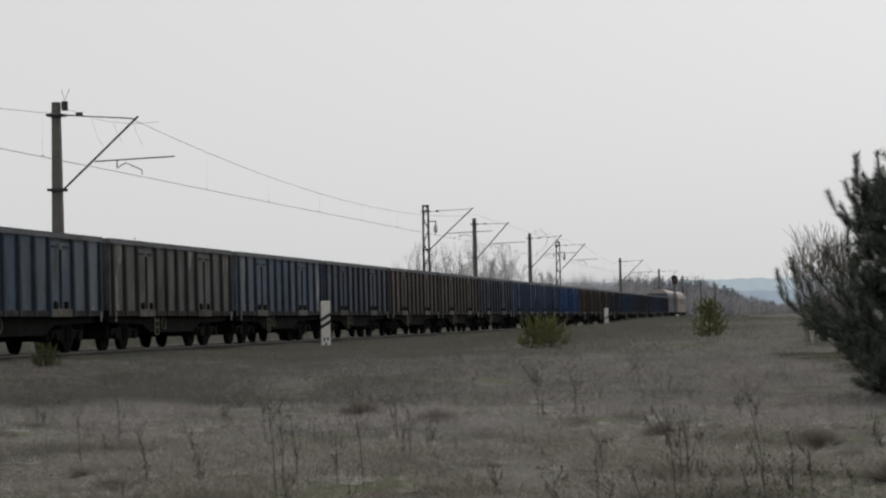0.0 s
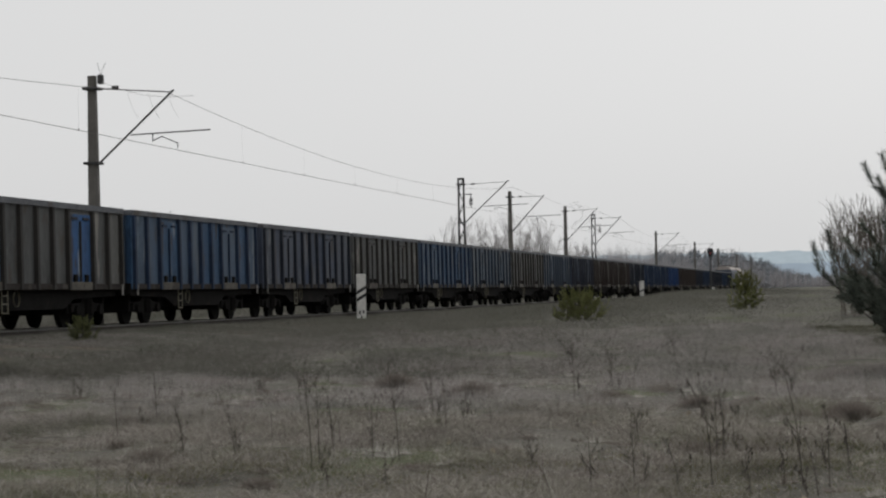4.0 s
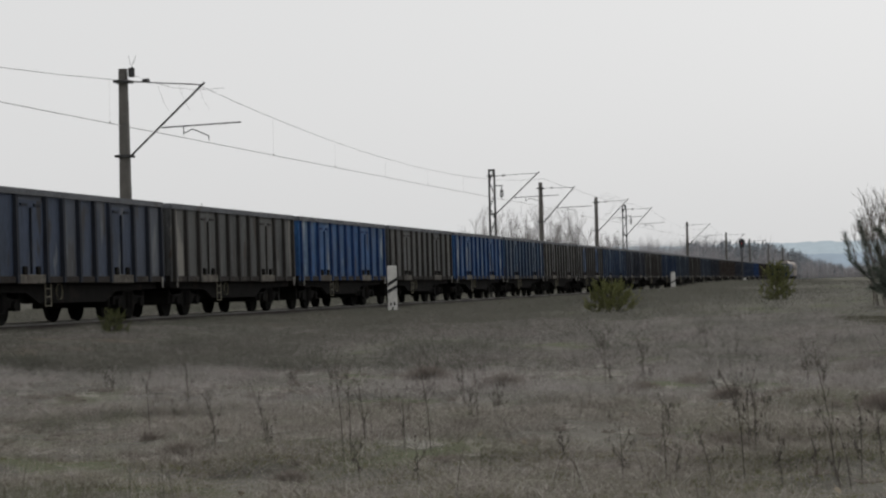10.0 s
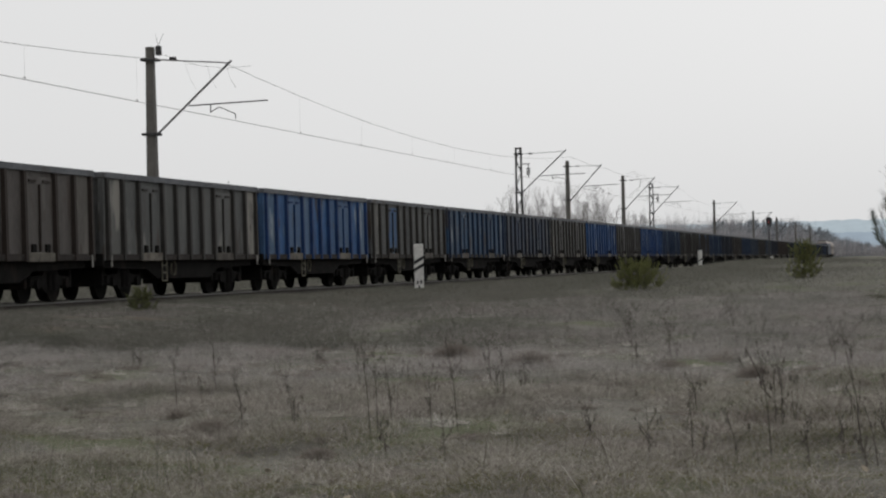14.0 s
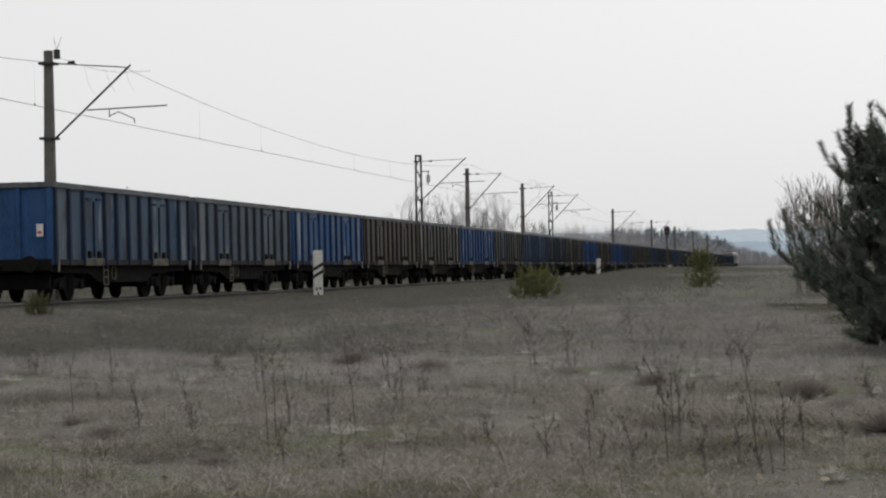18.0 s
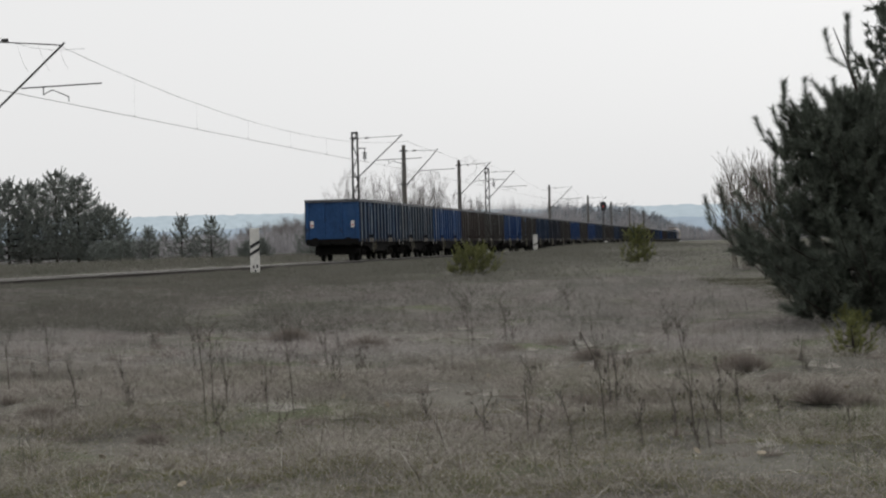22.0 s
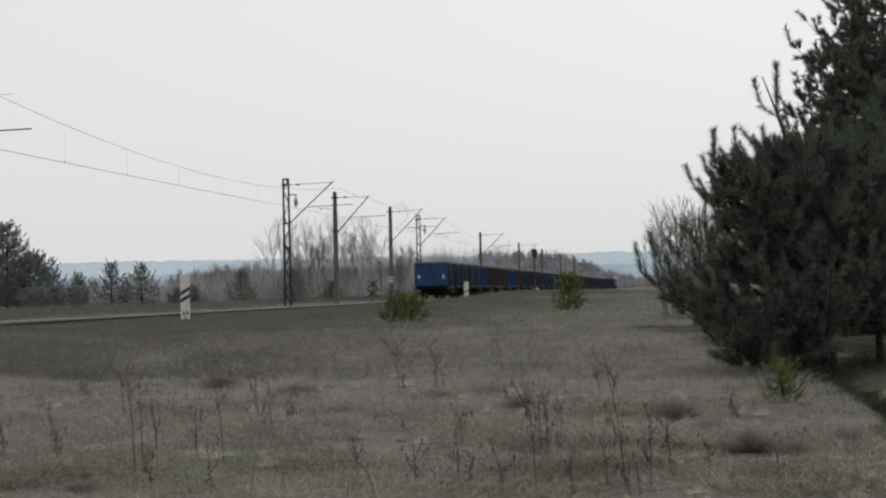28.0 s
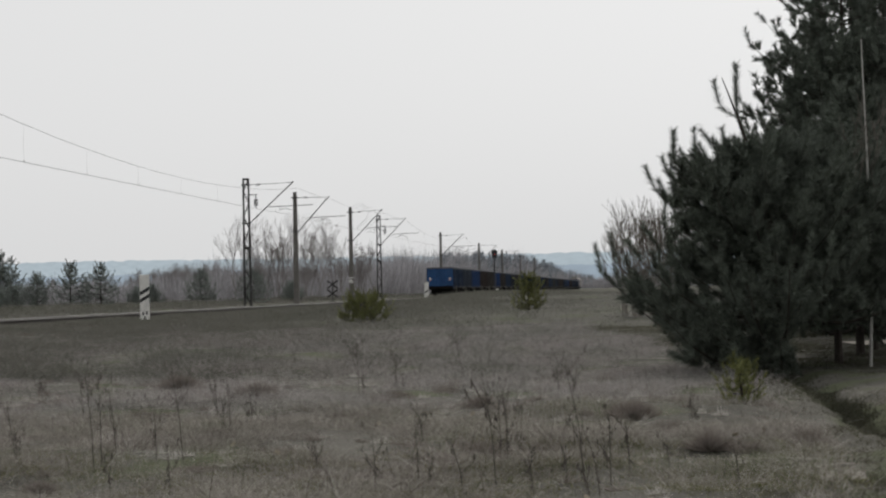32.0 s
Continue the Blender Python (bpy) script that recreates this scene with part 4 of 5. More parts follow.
def pine(x, y, H, profile, seed, whorls, per, shoots, needles, shoot_len, needle_len, width, material, label, lean=(0, 0), name="pine_tree", bare=0.0, z_sink=0.05, up=0.55, single=False, leader=0.9, candles=3, open_side=0.0, tips=1):
    """A pine: tapered stem, whorls of limbs that turn up at their ends, and needle-clad shoots along them.
    profile: (height share, limb reach in metres); single: every limb is a part of its own."""
    rng = np.random.default_rng(seed)
    tree = thing(name, label, "pine tree", "pines of the place", m=on_ground(x, y, 0, z_sink))
    hs, rs = zip(*profile)
    stem_pts = [(lean[0] * k * k + 0.03 * math.sin(5 * k + seed) * k, lean[1] * k * k, H * k) for k in np.linspace(0, 0.96, 9)]
    r0 = 0.016 * H + 0.02
    part("trunk", tube(stem_pts, [r0 * (1 - 0.93 * k) for k in np.linspace(0, 1, 9)], 8), M["bark"], tree)
    tris, lv, lf = [], [], []
    def stem(h):
        k = h / H
        return np.array((lean[0] * k * k, lean[1] * k * k, h))
    for w in range(whorls):
        k = bare + (0.95 - bare) * ((w + 0.5) / whorls) ** 0.95
        R = np.interp(k, hs, rs)
        turn = rng.random() * 6.28
        n_l = per if k < 0.85 else max(3, per - 2)
        for i in range(n_l):
            az = turn + 6.283 * i / n_l + rng.normal() * 0.25
            L = R * rng.uniform(0.85 if tips > 3 else 0.72, 1.1)
            if L < 0.08 or (k < open_side and math.cos(az) > 0.1):
                continue
            h = H * k + rng.normal() * H * 0.012
            start = stem(h)
            way = np.array((math.cos(az), math.sin(az), 0.0))
            rise = L * (0.05 + (0.3 if tips > 3 else 0.45) * k)
            pts = [start + way * L * q + np.array((0, 0, rise * q + L * up * 0.3 * q ** 3 - 0.12 * L * math.sin(3.1 * q))) for q in np.linspace(0, 1, 6)]
            vs, fs = tube(pts, [max(0.005, 0.013 * L * (1 - 0.85 * q)) for q in np.linspace(0, 1, 6)], 4)
            if single:
                part("limb", (vs, fs), M["bark"], tree)
            else:
                o = len(lv)
                lv += vs
                lf += [tuple(v + o for v in f) for f in fs]
            ns = max(3, int(shoots * (0.25 + 0.75 * L / max(rs))))
            for j in range(ns):
                q = (1.0, 0.9, 0.8, 0.68)[j] if j < tips else 0.18 + (0.72 if tips > 3 else 0.8) * rng.random() ** 0.8
                f = q * 5
                i0 = min(4, int(f))
                a = pts[i0] + (pts[i0 + 1] - pts[i0]) * (f - i0)
                cross = np.array((-way[1], way[0], 0))
                if 0 < j < tips:
                    # side candles of the limb's end
                    aim = way * 0.4 + cross * (0.55, -0.55, 0.5)[j - 1] + rng.normal(size=3) * 0.12 + np.array((0, 0, up + 0.2))
                else:
                    aim = way * 0.36 + rng.normal(size=3) * np.array((0.5, 0.5, 0.22)) * (0.4 if j == 0 else 1) + np.array((0, 0, up + 0.25 * (j == 0)))
                aim /= np.linalg.norm(aim)
                sl_ = shoot_len * rng.uniform(0.7, 1.2) * ((1.3, 1.1, 1.1, 1.0)[j] if j < tips else 0.85)
                base = a + (cross * rng.normal() * 0.2 * L * (1.1 - q) + np.array((0, 0, rng.normal() * 0.05 * L))) * (j >= tips)
                if tips > 1 and j >= tips:
                    tris.append(brush(rng, base, base + aim * sl_, int(needles * 0.8), needle_len * 1.35, width * 1.25))
                else:
                    tris.append(brush(rng, base, base + aim * sl_, needles, needle_len, width))
    top = stem(H * leader)
    tris.append(brush(rng, top, top + np.array((0, 0, H * (1 - leader))), needles * 3, needle_len, width))
    for i in range(candles):
        turn = i * 2.1 + (seed if candles > 1 else 3.3)
        aim = np.array((math.cos(turn) * 0.8, math.sin(turn) * 0.8, 1.0))
        aim *= 1.0 if candles > 1 else 1.45
        elbow = top + aim * (0.7, 0.7, 0.35) * shoot_len
        tris.append(brush(rng, top, elbow, needles // 2, needle_len, width))
        tris.append(brush(rng, elbow, elbow + aim * (0.3, 0.3, 1) * shoot_len * 0.8, needles, needle_len, width))
    if lv:
        part("crown_frame", (lv, lf), M["bark"], tree)
    T = np.concatenate(tris).reshape(-1, 3)
    tri_mesh("crown", T, np.arange(len(T)).reshape(-1, 3), material, tree)
    return tree


def polar(az, d):
    return d * math.sin(radians(az)), d * math.cos(radians(az))


# the dark pine at the edge of the meadow
pine(8.02, 33.6, 4.85, [(0, 1.6), (0.07, 2.2), (0.14, 2.75), (0.2, 2.6), (0.27, 1.85), (0.34, 1.6), (0.42, 1.85), (0.48, 1.8), (0.55, 1.4), (0.62, 0.95), (0.67, 0.45), (0.7, 0.0), (1, 0.0)], 11, 21, 9, 22, 190, 0.34, 0.13, 0.0085, M["needle"],
     "dense dark green young pine at the meadow's edge", lean=(-0.95, 0), single=True, leader=0.83, candles=1, open_side=0.2, tips=4, up=0.6)
FILL = [(0, 1.5), (0.15, 1.9), (0.35, 2.1), (0.5, 1.8), (0.7, 1.2), (0.9, 0.5), (1, 0.1)]
for x, y, h, sd, words in ((9.3, 35.2, 3.4, 23, "dense dark green young pine behind another pine"), (11.3, 40.2, 4.9, 29, "dark green pine filling the gap between taller trees"), (10.4, 37.9, 4.1, 37, "dark green pine filling the gap between taller trees")):
    pine(x, y, h, FILL, sd, 13, 8, 17, 120, 0.32, 0.12, 0.012, M["needle"], words, bare=0.2 if sd == 23 else 0.1, tips=3, up=0.6)
# tall pines behind it
TALL = [(0, 1.3), (0.1, 1.5), (0.25, 1.7), (0.45, 2.0), (0.65, 1.9), (0.82, 1.4), (0.94, 0.6), (1, 0.2)]
for x, y, h, sd in ((12.95, 48.0, 8.7, 31), (15.1, 47.0, 9.8, 32), (14.3, 52.0, 9.4, 33), (17.4, 50.0, 10.0, 34), (13.7, 45.8, 6.8, 35), (12.3, 46.8, 6.4, 36)):
    pine(x, y, h, TALL, sd, 15, 8, 18, 60, 0.26, 0.16, 0.019, M["needle"], "tall dark pine with a dense crown low to the ground", bare=0.03)
# pines beyond the track
FAR = [(0, 2.2), (0.2, 2.6), (0.4, 2.4), (0.6, 1.8), (0.8, 1.05), (0.93, 0.4), (1, 0.08)]
for az, d, h, sd in ((-8.1, 180, 7.4, 41), (-9.3, 182, 6.8, 42), (-7.55, 178, 6.9, 43), (-8.75, 184, 6.6, 44), (-10.2, 180, 6.2, 45), (-6.95, 176, 4.2, 46)):
    x, y = polar(az, d)
    pine(x, y, h, FAR, sd, 12, 8, 16, 50, 0.5, 0.17, 0.035, M["needle_far"], "broad pine beyond the railway, paled grey-green for haze", bare=0.02)
SMALL = [(0, 0.8), (0.15, 1.0), (0.4, 0.8), (0.65, 0.4), (0.85, 0.12), (1, 0.03)]
for az, d, h, k, sd in ((-5.77, 170, 2.5, 0.75, 51), (-4.92, 170, 3.3, 1.25, 52), (-4.16, 170, 3.2, 1.3, 53), (-6.4, 172, 1.5, 1.1, 57), (-1.6, 180, 2.7, 1.05, 54), (-0.25, 172, 2.4, 1.15, 55), (-6.8, 168, 1.3, 1.0, 56), (-2.9, 178, 1.4, 0.8, 58), (0.75, 190, 1.5, 0.8, 59), (-3.2, 176, 1.2, 0.8, 60)):
    x, y = polar(az, d)
    pine(x, y, h, [(a, b * k * 1.3) for a, b in SMALL], sd, 8, 7, 8, 42, 0.42, 0.14, 0.035, M["needle_far"], "small bushy pine on rough grass, paled grey-green for haze", name="young_pine")
# seedlings in the meadow
pine(3.2, 69.9, 0.85, [(0, 0.75), (0.3, 0.78), (0.7, 0.5), (1, 0.15)], 61, 6, 8, 9, 60, 0.24, 0.07, 0.011, M["needle_young"], "low yellow-green pine bush in dry grass", name="pine_bush", z_sink=0.14, tips=2, up=0.8)
pine(10.5, 87.0, 1.4, [(0, 0.55), (0.3, 0.62), (0.7, 0.42), (1, 0.12)], 62, 8, 7, 7, 50, 0.2, 0.09, 0.016, M["needle_young"], "small yellow-green pine seedling in dry grass", name="pine_seedling")
pine(-8.85, 49.0, 0.5, [(0, 0.25), (0.3, 0.3), (0.7, 0.2), (1, 0.05)], 63, 5, 6, 6, 50, 0.13, 0.06, 0.009, M["needle_olive"], "tiny olive pine seedling near the ballast", name="pine_seedling")
pine(5.57, 25.5, 0.47, [(0, 0.2), (0.3, 0.24), (0.7, 0.16), (1, 0.05)], 64, 4, 6, 5, 55, 0.14, 0.055, 0.007, M["needle_young"], "bright yellow-green pine seedling below a pine", name="pine_seedling")


def bare_mesh(seed, H, stems, spread, depth=5):
    """Leafless stems that fork into fine twigs, as vertices and faces."""
    rng = random.Random(seed)
    vs, fs = [], []
    def grow(p, d, L, r, level):
        q = p + d * L
        mid = p + d * L * 0.5 + Vector((rng.gauss(0, 1), rng.gauss(0, 1), 0)) * L * 0.05
        v, f = tube([p, mid, q], [r, r * 0.8, r * 0.6], 3)
        o = len(vs)
        vs.extend(v)
        fs.extend(tuple(a + o for a in g) for g in f)
        if level == 0:
            return
        for i in range(3):
            k = rng.uniform(0.45, 1.0) if i else 1.0
            nd = (d + Vector((rng.gauss(0, 1), rng.gauss(0, 1), rng.gauss(0.7, 0.5))) * spread).normalized()
            grow(p + d * L * k, nd, L * rng.uniform(0.6, 0.82), max(0.006, r * 0.6), level - 1)
    for i in range(stems):
        d = Vector((rng.gauss(0, 0.16), rng.gauss(0, 0.16), 1)).normalized()
        grow(Vector((rng.gauss(0, 0.4), rng.gauss(0, 0.4), 0)) * (stems > 1), d, H * rng.uniform(0.2, 0.3), 0.0046 * H, depth)
    return vs, fs


def build_bare_trees():
    kinds = []
    for sd, h, st, sp in ((1, 9.0, 4, 0.26), (2, 5.4, 5, 0.28), (3, 4.8, 5, 0.3), (4, 9.8, 3, 0.25)):
        t = thing("bare_tree", "slender leafless grey tree with fine upright twigs", "bare tree", "leafless trees beyond the railway")
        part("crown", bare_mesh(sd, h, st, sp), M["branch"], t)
        kinds.append(t)
    rng = random.Random(8)
    spots = [(az + rng.gauss(0, 0.12), rng.uniform(196, 222)) for az in (-0.75, -0.4, -0.1, 0.15, 0.4, 0.65, 0.95, 1.15, 1.9, 2.15, 2.45, 2.7)]
    spots += [(az, 36 / math.sin(radians(9.66 - az)) + rng.uniform(0, 40)) for az in (3.2, 3.5, 3.8, 4.1, 4.4, 4.7, 5.0, 5.3)]
    spots += [(rng.uniform(-3.0, 1.5), rng.uniform(225, 330)) for _ in range(26)] + [(rng.uniform(-12, -3), rng.uniform(330, 420)) for _ in range(12)]
    for i, (az, d) in enumerate(spots):
        x, y = polar(az, d)
        m = on_ground(x, y, rng.uniform(0, 360), 0.1)
        if i < 4:
            kinds[i].matrix_basis = m
        else:
            copy_thing(kinds[(0, 3)[i % 2]] if i < 9 else kinds[i % 4] if i < 12 else kinds[1 + i % 2], m)
    # leafless bushes by the dark pine
    for az, d, h, stems, sd, words in ((9.75, 71, 4.9, 14, 9, "many-stemmed leafless bush behind the pine"), (10.5, 73, 4.6, 12, 12, "many-stemmed leafless bush behind the pine"), (10.0, 69, 2.6, 10, 14, "low leafless bush at the foot of the pine")):
        b = thing("bare_bush", words, "bare bush", m=on_ground(*polar(az, d)))
        part("crown", bare_mesh(sd, h, stems, 0.3, 4), M["barebark"], b)
    b = thing("birch_tree", "slim pale birch stem between dark pines", "birch tree", m=on_ground(9.55, 34.2))
    part("trunk", tube([(0, 0, 0), (0.04, 0, 1.6), (0.02, 0, 3.3), (-0.03, 0, 5.2)], [0.026, 0.022, 0.017, 0.008], 6), M["birch"], b)
    vs, fs = bare_mesh(15, 2.6, 2, 0.3, 3)
    part("crown", (vs, fs), M["barebark"], b, m=pose(0, 0, 2.4))


M["birch"] = mat("birch_bark", (0.34, 0.33, 0.31), 0.8, vary=0.3, scale=4, fine=30, second=(0.06, 0.055, 0.05), patch=-0.02, stretch=(1, 1, 3))
build_bare_trees()


def build_far_woods():
    """A belt of leafless brushwood beyond the railway, with darker conifers towards the valley; haze is mixed into
    their colours.
    """
    rng = np.random.default_rng(77)
    def belt(az):
        """Nearest wood edge and its height as seen over the meadow, along a bearing."""
        d = 35.5 / math.sin(radians(max(1.4, 9.66 - az)))
        return max(190.0, d), np.interp(az, (-15, -6.5, -4.0, -2.3, -0.2, 1.4, 4.0, 5.2, 6.7, 7.3, 7.8, 8.3, 9.5, 12), (0.6, 0.52, 0.6, 0.8, 1.0, 1.0, 1.13, 1.02, 0.9, 0.75, 0.52, 0.36, 0.42, 0.6))
    def strokes(n, a0, a1, w, fan, low, high):
        out = []
        for _ in range(n):
            az = rng.uniform(a0, a1)
            d0, el = belt(az)
            d = min(d0 * rng.uniform(1.0, 1.5), 1700)
            x, y = polar(az, d)
            z = ground_z(x, y)
            h = (1.6 - z + d * math.tan(radians(el))) * rng.uniform(low, high) * (1 + 0.35 * noise.noise((az * 1.3, d * 0.01, 1.0)))
            base = np.array((x, y, z))
            tips = rng.normal(size=(fan, 3)) * (0.2 * h, 0.2 * h, 0.17 * h) + (0, 0, h * 0.72)
            foot = base + np.c_[tips[:, :2] * rng.uniform(0, 0.9, (fan, 1)), rng.uniform(0, 0.75, fan)[:, None] * tips[:, 2:]]
            side = np.c_[rng.normal(size=(fan, 2)), np.zeros(fan)]
            side /= np.linalg.norm(side, axis=1)[:, None] + 1e-6
            ww = w * d / 250
            out.append(np.stack([foot - side * ww, foot + side * ww, base + tips], 1))
        return np.concatenate(out).reshape(-1, 3)
    T = np.concatenate([strokes(2900, -15, 3, 0.024, 34, 0.35, 1.0), strokes(1700, 3, 7.0, 0.024, 34, 0.45, 1.05), strokes(400, 7.0, 8.5, 0.026, 30, 0.45, 1.0), strokes(500, 8.5, 12, 0.026, 30, 0.45, 1.0)])
    ob = tri_mesh("leafless_woods", T, np.arange(len(T)).reshape(-1, 3), M["twig"], None, "leafless brushwood beyond the railway, paled grey for haze")
    tagged(ob, category="woods", kind="stuff")
    # conifers along the far end of the belt
    out = []
    for _ in range(520):
        az = 4.6 + 3.95 * rng.random() ** 0.8
        d0, el = belt(az)
        d = min(d0 * rng.uniform(1.02, 1.4), 1750)
        p = Vector((*polar(az, d), 0))
        z = ground_z(p.x, p.y)
        h = (1.6 - z + d * math.tan(radians(el))) * rng.uniform(0.55, 1.05)
        n = 130
        k = rng.random(n) ** 0.75
        ang = rng.random(n) * 6.283
        r = (1 - k) * h * 0.2 + 0.02 * h
        c = np.array((p.x, p.y, z)) + np.c_[np.cos(ang) * r * 0.4, np.sin(ang) * r * 0.4, k * h * 0.96]
        o = np.c_[np.cos(ang) * r, np.sin(ang) * r, rng.normal(size=n) * 0.03 * h]
        sd = np.c_[-np.sin(ang), np.cos(ang), 0 * ang] * (r * 0.35)[:, None]
        out.append(np.stack([c - sd, c + sd, c + o + (0, 0, 0.04 * h)], 1))
    T = np.concatenate(out).reshape(-1, 3)
    ob = tri_mesh("conifer_woods", T, np.arange(len(T)).reshape(-1, 3), M["needle_hazy"], None, "conifers in the valley past the train, blued for haze")
    tagged(ob, category="woods", kind="stuff")


build_far_woods()


def build_hills():
    """Distant wooded ridges, far past everything else; their haze is painted as a glowing blue."""
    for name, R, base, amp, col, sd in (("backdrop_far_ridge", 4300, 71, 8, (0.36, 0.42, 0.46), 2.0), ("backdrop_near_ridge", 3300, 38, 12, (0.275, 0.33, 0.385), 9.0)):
        m = bpy.data.materials.new(name + "_haze")
        m.use_nodes = True
        nodes, links = m.node_tree.nodes, m.node_tree.links
        nodes.clear()
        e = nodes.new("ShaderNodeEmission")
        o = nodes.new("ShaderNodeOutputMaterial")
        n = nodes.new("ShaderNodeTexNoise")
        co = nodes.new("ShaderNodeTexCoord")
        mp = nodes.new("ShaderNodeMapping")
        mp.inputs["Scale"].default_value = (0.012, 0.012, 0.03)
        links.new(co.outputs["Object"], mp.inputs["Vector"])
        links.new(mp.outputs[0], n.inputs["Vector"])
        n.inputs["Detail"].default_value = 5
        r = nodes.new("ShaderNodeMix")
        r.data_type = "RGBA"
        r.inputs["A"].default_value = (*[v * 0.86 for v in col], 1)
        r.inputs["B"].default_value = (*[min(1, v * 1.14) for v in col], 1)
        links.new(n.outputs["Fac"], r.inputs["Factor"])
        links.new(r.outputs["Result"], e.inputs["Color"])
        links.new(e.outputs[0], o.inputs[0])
        vs, fs = [], []
        steps = 900
        for i in range(steps + 1):
            a = radians(-60 + 120 * i / steps)
            h = base + amp * noise.noise((a * 6, sd, 0)) + amp * 0.35 * noise.noise((a * 30, sd, 4)) + 3.0 * noise.noise((a * 260, sd, 8)) + 2.0 * noise.noise((a * 700, sd, 3))
            x, y = R * math.sin(a), R * math.cos(a)
            vs += [(x, y, -20), (x, y, h), (x * 1.06, y * 1.06, h * 0.6)]
            if i:
                k = 3 * i
                fs += [(k - 3, k, k + 1, k - 2), (k - 2, k + 1, k + 2, k - 1)]
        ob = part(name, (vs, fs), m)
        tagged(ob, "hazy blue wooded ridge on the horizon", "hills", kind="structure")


build_hills()


# ---- sandy road and house past the tall pines ----
def build_road():
    m = mat("pale_sand_road", (0.36, 0.33, 0.28), 0.95, vary=0.2, scale=0.6, fine=8, bump=0.4)
    vs, fs = [], []
    n = 40
    for i in range(n + 1):
        k = i / n
        x = 11.5 + 40 * k
        y = 42.6 - 3 * k + 1.5 * math.sin(3 * k)
        for w in (-0.8, 0.8):
            yy = y + w + 0.2 * noise.noise((x * 0.8, w, 0))
            vs.append((x, yy, ground_z(x, yy) + 0.03))
        if i:
            o = 2 * i
            fs.append((o - 2, o, o + 1, o - 1))
    ob = part("road", (vs, fs), m)
    tagged(ob, "pale sandy track past the tall pines", "road", kind="structure")


build_road()


def build_house():
    wall = mat("grey_white_render", (0.5, 0.49, 0.47), 0.9, vary=0.15, scale=1.0, fine=12)
    roof = mat("dark_tile_roof", (0.08, 0.06, 0.055), 0.85, vary=0.3, scale=2, fine=16)
    x, y = 28.5, 92.0
    h = thing("house", "small pale rendered house half hidden by pines", "house", m=on_ground(x, y, 12, 0.1))
    bm = bmesh.new()
    box(bm, -5, 5, -4, 4, 0, 3.0)
    part("wall", bm, wall, h)
    bm = bmesh.new()
    prism(bm, [(-5.5, 2.9), (5.5, 2.9), (0, 6.0)], -4.4, 4.4)
    part("roof", bm, roof, h)
    for a in (-3, 0, 3):
        bm = bmesh.new()
        box(bm, a - 0.6, a + 0.6, -4.04, -3.9, 1.0, 2.2)
        win = part("window", bm, M["black"], h)
        bm = bmesh.new()
        box(bm, a - 0.7, a + 0.7, -4.1, -3.95, 0.9, 1.0)
        part("sill", bm, wall, win)


build_house()


# ---- weeds: dark dead stalks that stand over the grass ----
# x, y, height, lean to the side
WEEDS_NEAR = [
    (3.62, 16.72, 0.35, -0.12), (2.55, 16.81, 0.49, -0.18), (2.07, 17.1, 0.35, -0.12), (2.5, 17.25, 0.96, -0.12), (0.86, 17.5, 0.53, -0.04), (1.83, 17.57, 0.81, -0.1), (-0.77, 17.67, 0.35, -0.03), (1.23, 17.88, 0.59, -0.05),
    (3.34, 18.15, 0.33, -0.07), (3.05, 18.42, 0.43, -0.06), (-1.29, 18.45, 0.33, -0.14), (2.7, 18.7, 0.47, -0.27), (0.44, 19.19, 0.29, -0.13), (2.07, 19.47, 0.67, -0.01), (-1.51, 19.6, 0.9, -0.07), (2.27, 19.73, 0.25, -0.08),
    (-1.48, 20.09, 0.82, -0.03), (-0.75, 20.11, 0.9, -0.11), (2.25, 20.48, 0.53, -0.1), (-2.29, 20.56, 0.69, -0.23), (-1.4, 20.86, 0.66, -0.1), (-2.88, 21.34, 0.49, -0.21), (1.55, 21.9, 0.31, -0.11),
]
WEEDS_FAR = [
    (-0.37, 23.27, 0.65, -0.05), (-3.92, 23.71, 0.57, -0.06), (4.66, 23.91, 0.31, -0.06), (-0.19, 24.11, 0.25, -0.1), (2.46, 24.27, 0.5, -0.38), (-0.96, 25.14, 0.38, -0.13), (-0.15, 25.24, 0.39, -0.08), (-0.55, 25.49, 0.65, -0.05),
    (2.79, 25.51, 0.24, -0.11), (-1.53, 26.09, 0.37, -0.07), (-3.89, 26.42, 0.61, -0.03), (-2.18, 26.69, 0.61, -0.06), (2.69, 27.55, 0.33, -0.38), (4.04, 28.52, 0.36, -0.24), (1.23, 28.92, 0.89, -0.04), (3.87, 28.93, 0.45, -0.08),
    (-5.53, 29.9, 0.31, -0.07), (1.82, 30.19, 0.81, -0.15), (1.85, 31.29, 0.44, 0.0), (4.27, 32.07, 0.26, -0.25), (-3.18, 32.07, 0.16, -0.1), (3.05, 33.82, 1.0, -0.3), (1.59, 38.0, 0.81, -0.59), (0.54, 39.46, 0.27, -0.07),
]


